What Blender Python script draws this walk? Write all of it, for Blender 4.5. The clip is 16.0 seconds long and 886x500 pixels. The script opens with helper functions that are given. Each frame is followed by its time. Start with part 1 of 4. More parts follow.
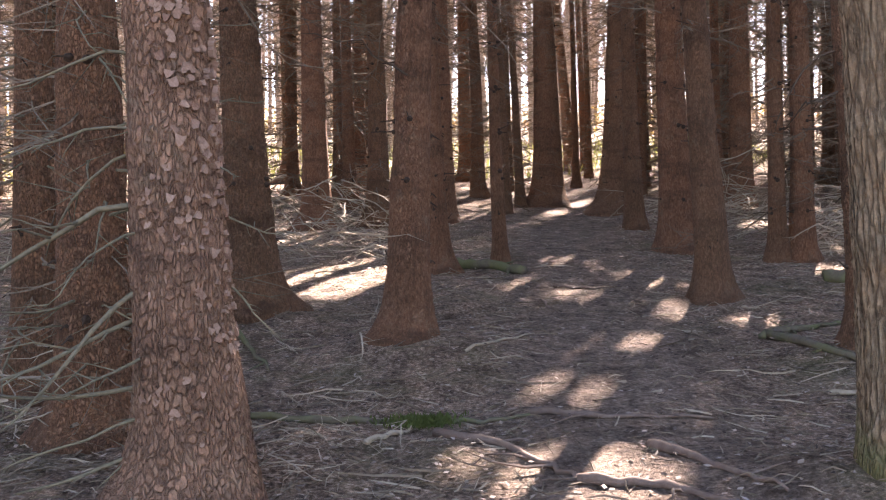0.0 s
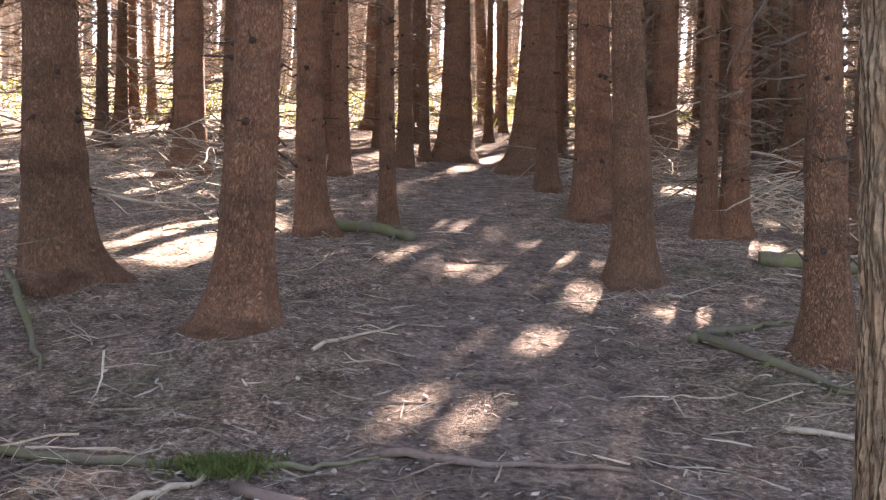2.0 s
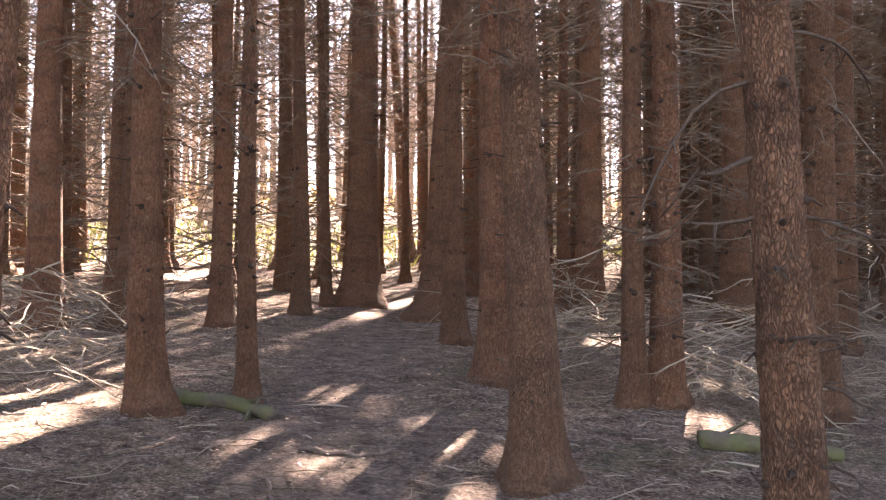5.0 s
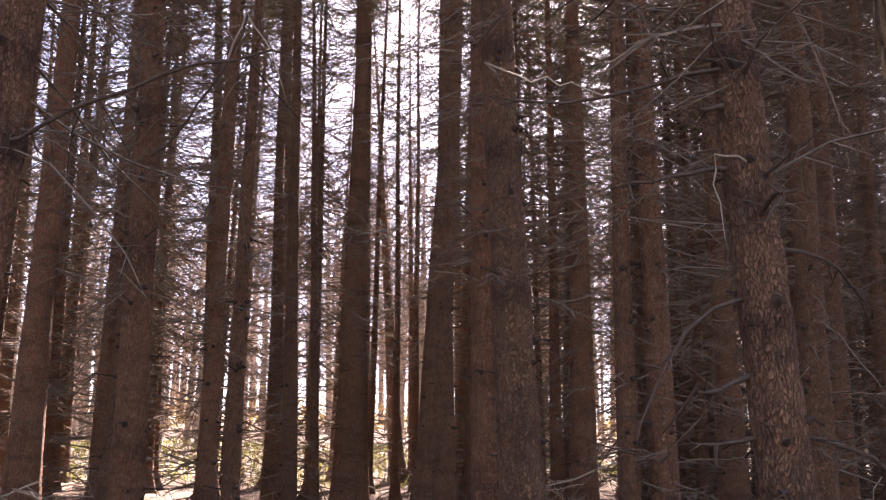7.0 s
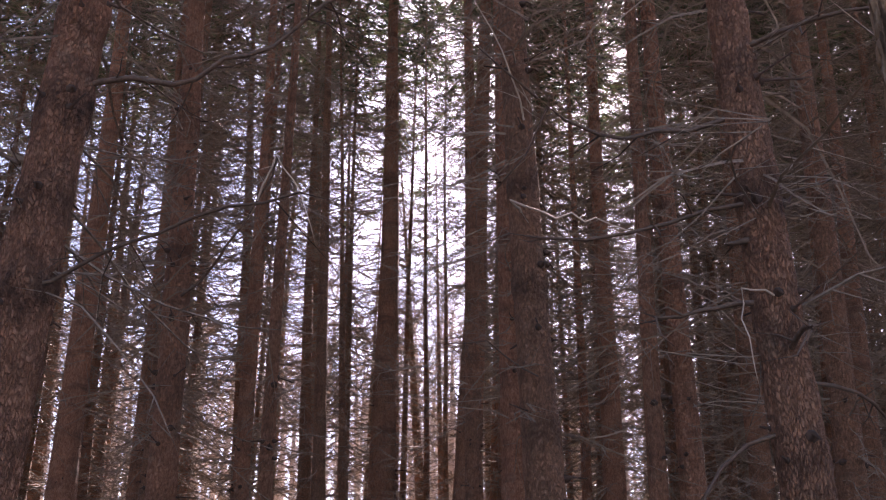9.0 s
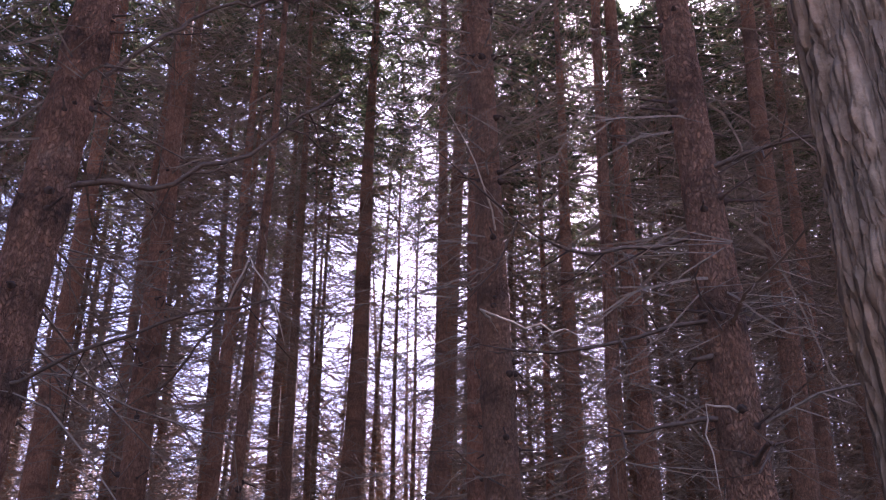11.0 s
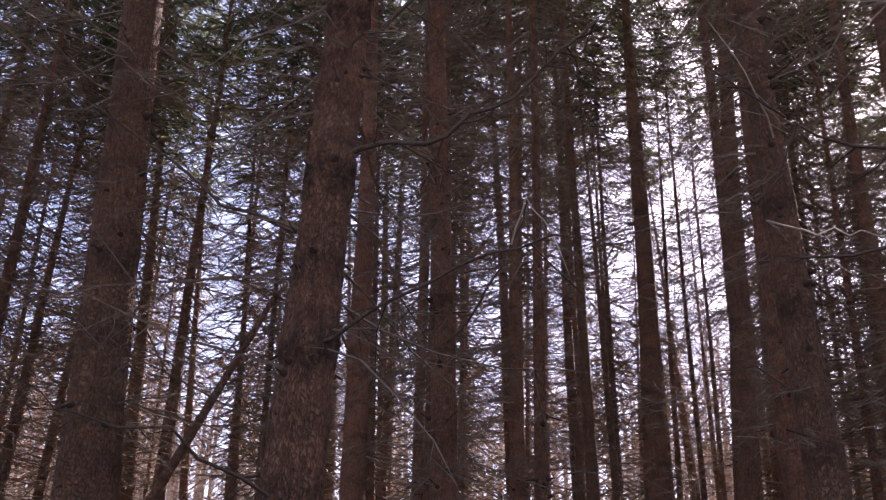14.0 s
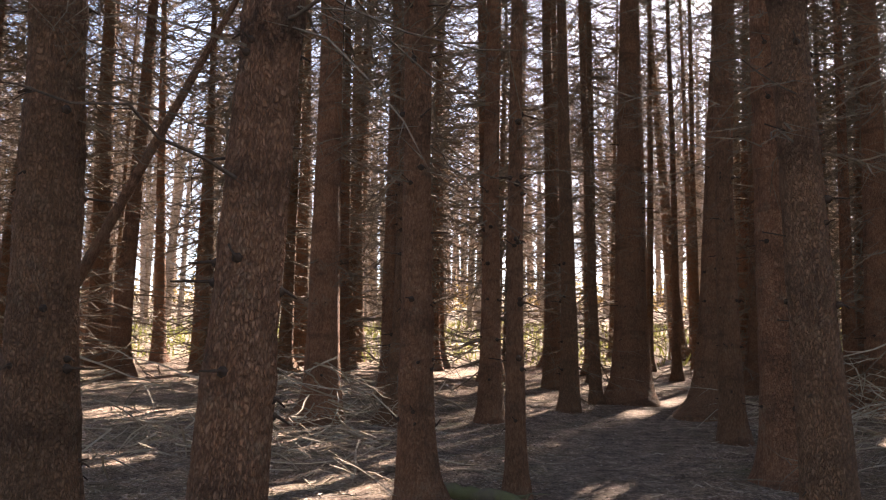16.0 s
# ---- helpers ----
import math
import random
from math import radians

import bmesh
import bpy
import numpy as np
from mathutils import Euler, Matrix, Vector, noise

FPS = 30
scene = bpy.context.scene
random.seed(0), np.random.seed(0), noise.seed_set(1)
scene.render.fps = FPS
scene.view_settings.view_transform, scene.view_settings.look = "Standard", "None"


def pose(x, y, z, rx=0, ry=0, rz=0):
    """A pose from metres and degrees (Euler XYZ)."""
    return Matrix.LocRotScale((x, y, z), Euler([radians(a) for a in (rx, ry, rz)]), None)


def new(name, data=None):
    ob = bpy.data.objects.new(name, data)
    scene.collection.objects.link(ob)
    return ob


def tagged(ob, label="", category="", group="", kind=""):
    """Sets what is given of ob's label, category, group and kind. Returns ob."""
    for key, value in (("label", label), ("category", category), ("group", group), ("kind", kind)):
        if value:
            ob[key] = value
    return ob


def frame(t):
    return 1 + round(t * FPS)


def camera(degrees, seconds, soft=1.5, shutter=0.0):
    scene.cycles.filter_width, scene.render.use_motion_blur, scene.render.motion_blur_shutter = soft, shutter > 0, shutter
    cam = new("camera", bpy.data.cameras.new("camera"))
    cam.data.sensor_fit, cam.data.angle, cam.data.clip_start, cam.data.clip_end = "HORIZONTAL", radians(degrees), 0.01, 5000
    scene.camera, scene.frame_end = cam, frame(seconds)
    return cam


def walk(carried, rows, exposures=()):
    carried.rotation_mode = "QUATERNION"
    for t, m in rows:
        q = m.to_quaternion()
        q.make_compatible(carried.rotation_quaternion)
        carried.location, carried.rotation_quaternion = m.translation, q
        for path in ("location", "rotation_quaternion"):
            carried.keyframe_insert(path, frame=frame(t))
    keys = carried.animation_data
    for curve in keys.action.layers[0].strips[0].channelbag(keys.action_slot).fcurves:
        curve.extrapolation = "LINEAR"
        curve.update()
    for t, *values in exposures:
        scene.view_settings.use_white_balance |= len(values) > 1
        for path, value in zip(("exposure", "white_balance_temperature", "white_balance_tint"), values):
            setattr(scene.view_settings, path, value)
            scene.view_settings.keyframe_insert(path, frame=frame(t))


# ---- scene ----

# seconds, x, y, z of the eye, yaw, pitch, roll in degrees
PATH = [
    (0.0, -0.005, -0.015, 1.659, -0.33, 0.33, 1.00),
    (0.5, 0.049, 0.518, 1.677, -5.79, -1.89, -0.89),
    (1.0, 0.127, 0.942, 1.701, -8.09, -1.30, -0.94),
    (1.5, 0.229, 1.374, 1.749, -4.26, -2.71, -0.80),
    (2.0, 0.378, 1.774, 1.766, -4.69, -2.22, -1.32),
    (2.5, 0.498, 2.091, 1.895, -9.34, 0.47, -0.34),
    (3.0, 0.704, 2.400, 1.911, -7.88, 1.78, 0.90),
    (3.2, 0.788, 2.537, 1.940, -5.94, 2.03, 0.20),
    (5.3, 1.079, 3.630, 2.046, -8.24, 6.21, -0.45),
    (5.5, 1.085, 3.643, 2.049, -8.74, 8.31, -0.03),
    (6.0, 1.082, 3.650, 2.054, -9.30, 12.32, -0.40),
    (6.5, 1.079, 3.652, 2.057, -8.97, 14.66, -0.72),
    (7.0, 1.080, 3.656, 2.058, -8.25, 16.02, -0.65),
    (7.5, 1.079, 3.658, 2.062, -7.89, 17.44, -0.38),
    (8.0, 1.081, 3.654, 2.062, -7.33, 19.52, -0.22),
    (8.5, 1.082, 3.651, 2.064, -6.94, 20.97, -0.23),
    (9.0, 1.083, 3.647, 2.067, -6.64, 23.03, -0.47),
    (9.5, 1.084, 3.636, 2.071, -6.67, 25.53, -0.24),
    (10.0, 1.079, 3.624, 2.084, -8.11, 26.28, -0.93),
    (10.2, 1.079, 3.622, 2.086, -8.70, 26.74, -1.19),
    (12.3, 1.072, 3.511, 2.020, -6.33, 29.73, -1.19),
    (12.5, 1.071, 3.527, 2.026, -4.58, 28.99, -0.95),
    (13.0, 1.071, 3.531, 2.029, 1.23, 27.65, -1.10),
    (13.5, 1.073, 3.529, 2.029, 5.83, 26.46, -1.31),
    (14.0, 1.070, 3.547, 2.036, 7.44, 24.73, -1.19),
    (14.5, 1.078, 3.555, 2.030, 7.19, 22.50, -1.37),
    (15.0, 1.092, 3.594, 2.018, 6.69, 18.44, -1.33),
    (15.5, 1.095, 3.671, 2.010, 6.67, 13.14, -0.80),
    (16.0, 1.066, 3.757, 1.980, 6.10, 9.76, -1.42),
]
EXPOSURES = [(0.0, 3.8, 6900, 24), (1.5, 4.1, 7000, 24), (3.0, 4.3, 7300, 25), (5.5, 4.2, 7200, 27), (7.0, 3.42, 7000, 34), (10.0, 3.32, 6200, 41), (12.3, 3.4, 5700, 60), (12.6, 3.4, 5700, 60),
             (13.5, 3.05, 6200, 42), (14.0, 2.9, 6500, 36), (16.0, 3.0, 7200, 20)]
cam = camera(44.0, 16.0, soft=1.15)
walk(cam, [(t, pose(x, y, z, 90 + p, r, w)) for t, x, y, z, w, p, r in PATH], [(t, e - 0.22, k, g) for t, e, k, g in EXPOSURES])

# ---- daylight ----
SUN_EL, SUN_AZ = 41.0, 20.0          # degrees up, degrees from +y towards +x
world = bpy.data.worlds.new("world")
scene.world = world
world.use_nodes = True
wn = world.node_tree.nodes
sky = wn.new("ShaderNodeTexSky")
sky.sky_type, sky.sun_disc = "NISHITA", False
sky.sun_elevation, sky.sun_rotation = radians(SUN_EL), radians(SUN_AZ)
world.node_tree.links.new(sky.outputs[0], wn["Background"].inputs[0])
wn["Background"].inputs[1].default_value = 0.065
to_sun = Vector((math.sin(radians(SUN_AZ)) * math.cos(radians(SUN_EL)), math.cos(radians(SUN_AZ)) * math.cos(radians(SUN_EL)), math.sin(radians(SUN_EL))))
sun = new("sun", bpy.data.lights.new("sun", "SUN"))
sun.data.energy, sun.data.angle, sun.data.color = 5.0, radians(0.5), (1.0, 0.93, 0.83)
sun.matrix_world = Matrix.Translation((5, 20, 40)) @ to_sun.to_track_quat("Z", "Y").to_matrix().to_4x4()

rng = random.Random(7)


# ---- materials ----
class Nodes:
    """A short way to write node trees."""
    def __init__(self, name, rough=0.85, spec=0.25):
        self.m = bpy.data.materials.new(name)
        self.m.use_nodes = True
        self.t = self.m.node_tree
        self.b = self.t.nodes["Principled BSDF"]
        self.b.inputs["Roughness"].default_value = rough
        self.b.inputs["Specular IOR Level"].default_value = spec
        self.co = self.t.nodes.new("ShaderNodeTexCoord").outputs["Object"]

    def add(self, kind, **vals):
        n = self.t.nodes.new(kind)
        for k, v in vals.items():
            n.inputs[k].default_value = v
        return n

    def link(self, a, b):
        self.t.links.new(a, b)

    def mapped(self, scale, co=None):
        n = self.add("ShaderNodeMapping", Scale=scale)
        self.link(co or self.co, n.inputs["Vector"])
        return n.outputs[0]

    def noise(self, scale, detail=4, rough=0.6, co=None):
        n = self.add("ShaderNodeTexNoise", Scale=scale, Detail=detail, Roughness=rough)
        self.link(co or self.co, n.inputs["Vector"])
        return n.outputs[0]

    def voronoi(self, scale, feature="F1", co=None, out=0):
        n = self.t.nodes.new("ShaderNodeTexVoronoi")
        n.feature = feature
        n.inputs["Scale"].default_value = scale
        self.link(co or self.co, n.inputs["Vector"])
        return n.outputs[out]

    def ramp(self, fac, stops):
        n = self.t.nodes.new("ShaderNodeValToRGB")
        e = n.color_ramp.elements
        while len(e) < len(stops):
            e.new(0.5)
        for el, (p, c) in zip(e, stops):
            el.position, el.color = p, (*c, 1) if len(c) == 3 else c
        self.link(fac, n.inputs[0])
        return n.outputs[0]

    def math(self, op, a, b):
        n = self.t.nodes.new("ShaderNodeMath")
        n.operation = op
        for i, v in enumerate((a, b)):
            if isinstance(v, (int, float)):
                n.inputs[i].default_value = v
            else:
                self.link(v, n.inputs[i])
        return n.outputs[0]

    def mix(self, fac, a, b, blend="MIX"):
        n = self.t.nodes.new("ShaderNodeMix")
        n.data_type, n.blend_type = "RGBA", blend
        for i, v in ((0, fac), (6, a), (7, b)):
            if isinstance(v, (int, float)):
                n.inputs[i].default_value = v
            elif isinstance(v, tuple):
                n.inputs[i].default_value = (*v, 1)
            else:
                self.link(v, n.inputs[i])
        return n.outputs[2]

    def random(self, island=False):
        if island:
            return self.t.nodes.new("ShaderNodeNewGeometry").outputs["Random Per Island"]
        return self.t.nodes.new("ShaderNodeObjectInfo").outputs["Random"]

    def done(self, colour, height=None, depth=0.01, strength=1.0):
        self.link(colour, self.b.inputs["Base Color"])
        if height is not None:
            n = self.add("ShaderNodeBump", Strength=strength, Distance=depth)
            self.link(height, n.inputs["Height"])
            self.link(n.outputs[0], self.b.inputs["Normal"])
        return self.m


def spruce_bark(name, plate, crack, tone):
    """Reddish spruce bark: plate is the number of scales to a metre, crack how dark the joints are."""
    n = Nodes(name, 0.9)
    wob = n.mix(0.10, n.co, n.add("ShaderNodeTexNoise", Scale=14, Detail=5).outputs["Color"])
    long = n.mapped((1, 1, 0.5), wob)
    cells = n.voronoi(plate, "DISTANCE_TO_EDGE", long)
    bw = n.t.nodes.new("ShaderNodeRGBToBW")
    n.link(n.voronoi(plate, "F1", long, 1), bw.inputs[0])
    scale = bw.outputs[0]
    plates = n.ramp(cells, [(0.0, (0, 0, 0)), (0.16, (1, 1, 1))])
    big = n.ramp(n.noise(2.2, 5, 0.65), [(0.36, tuple(c * 0.60 for c in tone)), (0.64, tuple(c * 1.30 for c in tone))])
    grain = n.ramp(n.noise(60, 6, 0.8, n.mapped((1, 1, 0.4))), [(0.38, (0.034, 0.015, 0.010)), (0.62, (0.46, 0.25, 0.155))])
    col = n.mix(0.42, big, grain)
    # fresh scales are pale, weathered ones dark
    col = n.mix(n.ramp(scale, [(0.50, (0, 0, 0)), (0.75, (0.15, 0.15, 0.15))]), col, (0.42, 0.27, 0.19))
    col = n.mix(n.ramp(scale, [(0.22, (0.22, 0.22, 0.22)), (0.42, (0, 0, 0))]), col, (0.085, 0.044, 0.030))
    lichen = n.math("MULTIPLY", n.ramp(n.noise(3.4, 6, 0.75), [(0.55, (0, 0, 0)), (0.63, (1, 1, 1))]), 0.28)
    col = n.mix(lichen, col, (0.25, 0.215, 0.155))
    # each tree is redder or more olive
    col = n.mix(n.math("MULTIPLY", n.random(), 0.55), col, n.mix(grain, (0.085, 0.060, 0.036), (0.33, 0.235, 0.14)))
    whorl = n.ramp(n.noise(2.1, 4, 0.65, n.mapped((0.5, 0.5, 1.6))), [(0.53, (0, 0, 0)), (0.64, (0.6, 0.6, 0.6))])
    col = n.mix(whorl, col, (0.085, 0.045, 0.030))
    streak = n.ramp(n.noise(9, 6, 0.75, n.mapped((1, 1, 0.14))), [(0.55, (0, 0, 0)), (0.66, (0.5, 0.5, 0.5))])
    col = n.mix(streak, col, (0.10, 0.054, 0.037))
    col = n.mix(plates, n.mix(crack, col, (0.030, 0.016, 0.011)), col)
    at = n.t.nodes.new("ShaderNodeAttribute")
    at.attribute_name = "whorl"
    col = n.mix(n.math("MULTIPLY", at.outputs["Fac"], n.ramp(n.noise(16, 5, 0.7), [(0.35, (0.3, 0.3, 0.3)), (0.6, (1, 1, 1))])), col, (0.030, 0.018, 0.012))
    h = n.math("ADD", n.math("MULTIPLY", n.math("MULTIPLY", plates, n.math("ADD", scale, 0.35)), 1.1), n.math("ADD", n.math("MULTIPLY", n.noise(110, 4), 0.35), n.math("MULTIPLY", n.noise(26, 5, 0.7, n.mapped((1, 1, 0.55))), 0.9)))
    return n.done(col, h, 0.02, 1.0)


def ridged_bark():
    """Tan bark, dark in the furrows between its upright ridges."""
    n = Nodes("ridged_bark", 0.92)
    at = n.t.nodes.new("ShaderNodeAttribute")
    at.attribute_name = "ridge"
    base = n.ramp(n.noise(60, 5, 0.7, n.mapped((1, 1, 0.35))), [(0.32, (0.105, 0.066, 0.030)), (0.68, (0.31, 0.212, 0.110))])
    warm = n.mix(n.ramp(n.noise(3.2, 4), [(0.46, (0, 0, 0)), (0.66, (0.65, 0.65, 0.65))]), base, (0.27, 0.15, 0.075))
    sep = n.t.nodes.new("ShaderNodeSeparateXYZ")
    n.link(n.co, sep.inputs[0])
    low = n.math("SUBTRACT", 0.42, n.math("ADD", sep.outputs[2], n.math("MULTIPLY", n.noise(6), 0.5)))
    moss = n.ramp(low, [(0.0, (0, 0, 0)), (0.2, (0.5, 0.5, 0.5))])
    furrow = n.ramp(at.outputs["Fac"], [(0.20, (0.92, 0.92, 0.92)), (0.70, (0, 0, 0))])
    col = n.mix(furrow, warm, (0.050, 0.030, 0.018))
    col = n.mix(moss, col, (0.09, 0.12, 0.03))
    return n.done(col, n.noise(80, 5, 0.7), 0.008)


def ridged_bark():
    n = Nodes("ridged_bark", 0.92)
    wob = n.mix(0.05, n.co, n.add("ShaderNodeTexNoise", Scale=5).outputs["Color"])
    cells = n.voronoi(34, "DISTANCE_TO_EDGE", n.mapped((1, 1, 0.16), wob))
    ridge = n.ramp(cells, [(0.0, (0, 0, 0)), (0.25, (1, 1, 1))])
    base = n.ramp(n.noise(45, 5, 0.7), [(0.3, (0.17, 0.115, 0.07)), (0.7, (0.36, 0.27, 0.18))])
    warm = n.mix(n.ramp(n.noise(3, 3), [(0.45, (0, 0, 0)), (0.7, (0.6, 0.6, 0.6))]), base, (0.30, 0.17, 0.09))
    sep = n.t.nodes.new("ShaderNodeSeparateXYZ")
    n.link(n.co, sep.inputs[0])
    low = n.math("SUBTRACT", 0.42, n.math("ADD", sep.outputs[2], n.math("MULTIPLY", n.noise(6), 0.5)))
    moss = n.ramp(low, [(0.0, (0, 0, 0)), (0.2, (0.5, 0.5, 0.5))])
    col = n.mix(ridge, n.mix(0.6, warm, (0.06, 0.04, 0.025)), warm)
    col = n.mix(moss, col, (0.09, 0.12, 0.03))
    return n.done(col, n.math("ADD", ridge, n.math("MULTIPLY", n.noise(80, 4), 0.3)), 0.014)


def dead_wood(name, a, b, scale=30, moss=0.0):
    n = Nodes(name, 0.85)
    col = n.ramp(n.noise(scale, 5, 0.7), [(0.3, a), (0.7, b)])
    col = n.mix(n.math("MULTIPLY", n.random(True), 0.6), col, b)
    if moss:
        col = n.mix(n.ramp(n.noise(5, 3), [(0.5 - moss * 0.2, (0, 0, 0)), (0.62, (0.55, 0.55, 0.55))]), col, (0.13, 0.155, 0.04))
    return n.done(col, n.noise(70, 4), 0.004)


def foliage(name, a, b, glow=(0.25, 0.28, 0.06), thin=0.4):
    n = Nodes(name, 0.6, 0.3)
    col = n.mix(n.random(True), a, b)
    tr = n.t.nodes.new("ShaderNodeBsdfTranslucent")
    mx = n.t.nodes.new("ShaderNodeMixShader")
    mx.inputs[0].default_value = thin
    n.link(col, n.b.inputs["Base Color"])
    n.link(n.mix(0.5, col, glow), tr.inputs["Color"])
    n.link(n.b.outputs[0], mx.inputs[1])
    n.link(tr.outputs[0], mx.inputs[2])
    n.link(mx.outputs[0], n.t.nodes["Material Output"].inputs[0])
    return n.m


def leaf_litter():
    n = Nodes("dead_leaf", 0.75, 0.3)
    col = n.ramp(n.random(True), [(0.0, (0.05, 0.032, 0.024)), (0.35, (0.11, 0.078, 0.06)), (0.75, (0.30, 0.23, 0.19)), (1.0, (0.46, 0.37, 0.31))])
    return n.done(col, n.noise(120, 3), 0.002)


def forest_floor():
    n = Nodes("forest_floor", 0.95, 0.15)
    at = n.t.nodes.new("ShaderNodeAttribute")
    at.attribute_name = "trodden"
    trod = at.outputs["Fac"]
    far = n.t.nodes.new("ShaderNodeAttribute")
    far.attribute_name = "leafy"
    needles = n.voronoi(55, "F1", n.mix(0.3, n.mapped((1, 0.45, 1)), n.add("ShaderNodeTexNoise", Scale=14).outputs["Color"]), 1)
    dark = n.ramp(n.noise(38, 6, 0.75), [(0.34, (0.042, 0.028, 0.020)), (0.5, (0.220, 0.150, 0.108)), (0.66, (0.64, 0.485, 0.39))])
    bits = n.t.nodes.new("ShaderNodeRGBToBW")
    n.link(needles, bits.inputs[0])
    dark = n.mix(0.6, dark, bits.outputs[0], "SOFT_LIGHT")
    patch = n.ramp(n.noise(1.1, 4), [(0.38, (0.15, 0.105, 0.078)), (0.62, (0.33, 0.25, 0.20))])
    col = n.mix(0.28, dark, patch)
    path = n.ramp(n.noise(24, 5, 0.7), [(0.36, (0.062, 0.043, 0.033)), (0.64, (0.32, 0.245, 0.198))])
    col = n.mix(n.math("MULTIPLY", trod, 0.6), col, path)
    mottle = n.ramp(n.noise(5.5, 6, 0.72), [(0.36, (0.52, 0.50, 0.50)), (0.50, (0.98, 0.98, 0.98)), (0.64, (1.45, 1.42, 1.40))])
    col = n.mix(1.0, col, mottle, "MULTIPLY")
    green = n.ramp(n.noise(0.9, 6, 0.75), [(0.50, (0, 0, 0)), (0.66, (0.5, 0.5, 0.5))])
    col = n.mix(n.math("MULTIPLY", green, n.math("SUBTRACT", 1.0, trod)), col, (0.115, 0.125, 0.055))
    tan = n.ramp(n.noise(1.6, 6, 0.7), [(0.3, (0.27, 0.19, 0.13)), (0.5, (0.40, 0.31, 0.24)), (0.7, (0.30, 0.30, 0.15))])
    col = n.mix(far.outputs["Fac"], col, tan)
    h = n.math("ADD", n.noise(34, 6, 0.75), n.math("MULTIPLY", n.noise(120, 3), 0.4))
    return n.done(col, h, 0.035, 1.0)


BARK = spruce_bark("spruce_bark", 70, 0.26, (0.31, 0.138, 0.072))
FLAKY = spruce_bark("flaking_spruce_bark", 40, 0.22, (0.38, 0.215, 0.145))
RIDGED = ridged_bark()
TWIG = dead_wood("dead_twig", (0.075, 0.055, 0.040), (0.24, 0.185, 0.135))
DARKWOOD = dead_wood("dark_dead_limb", (0.040, 0.028, 0.021), (0.12, 0.085, 0.062), 45)
PALE = dead_wood("pale_dead_wood", (0.22, 0.17, 0.12), (0.42, 0.35, 0.27))
MOSSY = dead_wood("mossy_dead_wood", (0.07, 0.052, 0.042), (0.16, 0.125, 0.105), 20, 1.0)
ROOTY = dead_wood("brown_dead_wood", (0.09, 0.06, 0.047), (0.20, 0.145, 0.12), 22)
KNOT = dead_wood("dark_knot", (0.018, 0.011, 0.008), (0.075, 0.048, 0.034))
NEEDLE = foliage("spruce_needles", (0.045, 0.060, 0.032), (0.088, 0.098, 0.055), (0.12, 0.15, 0.06), 0.42)
GRASS = foliage("clearing_grass", (0.20, 0.22, 0.05), (0.38, 0.34, 0.12))
MOSS = foliage("moss", (0.075, 0.10, 0.022), (0.12, 0.145, 0.045), (0.1, 0.13, 0.03))
BEECH = foliage("russet_leaves", (0.34, 0.17, 0.07), (0.52, 0.34, 0.18))
BARE = dead_wood("grey_bare_wood", (0.19, 0.15, 0.115), (0.40, 0.32, 0.26), 4)
LEAF, FLOOR = leaf_litter(), forest_floor()


# ---- mesh helpers ----
class Soup:
    """Vertices and faces gathered for one mesh."""
    def __init__(self):
        self.v, self.f = [], []

    def tube(self, pts, radii, n=3, cap=False):
        base = len(self.v)
        up = Vector((0.31, 0.17, 0.93))
        for i, p in enumerate(pts):
            d = pts[min(i + 1, len(pts) - 1)] - pts[max(i - 1, 0)]
            u = d.cross(up)
            if u.length < 1e-6:
                u = d.cross(Vector((1, 0, 0)))
            u.normalize()
            w = d.cross(u).normalized()
            for k in range(n):
                a = 2 * math.pi * k / n
                self.v.append(p + (u * math.cos(a) + w * math.sin(a)) * radii[i])
        for i in range(len(pts) - 1):
            for k in range(n):
                a, b = base + i * n + k, base + i * n + (k + 1) % n
                self.f.append((a, b, b + n, a + n))
        if cap:
            self.f.append(tuple(base + k for k in reversed(range(n))))
            self.f.append(tuple(base + (len(pts) - 1) * n + k for k in range(n)))

    def spike(self, pts, r, n=3):
        """A twig that runs out to a point."""
        m = len(pts) - 1
        base = len(self.v)
        self.tube(pts[:-1], [r * (1 - 0.6 * i / m) for i in range(m)], n) if m > 1 else self.ring(pts[0], pts[1] - pts[0], r, n)
        self.v.append(pts[-1])
        tip = len(self.v) - 1
        last = base + (m - 1) * n
        self.f += [(last + k, last + (k + 1) % n, tip) for k in range(n)]

    def ring(self, p, d, r, n):
        u = d.cross(Vector((0.31, 0.17, 0.93))).normalized()
        w = d.cross(u).normalized()
        for k in range(n):
            a = 2 * math.pi * k / n
            self.v.append(p + (u * math.cos(a) + w * math.sin(a)) * r)

    def blade(self, p, d, side, length, width):
        """A pointed leaf of two triangles, folded along its middle."""
        b = len(self.v)
        mid = p + d * (length * 0.45)
        self.v += [p, mid + side * (width / 2), p + d * length, mid - side * (width / 2)]
        self.f += [(b, b + 1, b + 2), (b, b + 2, b + 3)]

    def needle(self, p, d, side, length, width):
        """A spray of needles as one thin triangle."""
        b = len(self.v)
        self.v += [p - side * (width / 2), p + side * (width / 2), p + d * length]
        self.f.append((b, b + 1, b + 2))

    def mesh(self, name, mat, smooth=False):
        me = bpy.data.meshes.new(name)
        me.from_pydata([tuple(p) for p in self.v], [], self.f)
        me.materials.append(mat)
        if smooth:
            me.shade_smooth()
        return me


def child(name, me, parent, label="", m=None):
    ob = new(name, me)
    ob.parent = parent
    if m is not None:
        ob.matrix_basis = m
    if label:
        tagged(ob, label)
    return ob


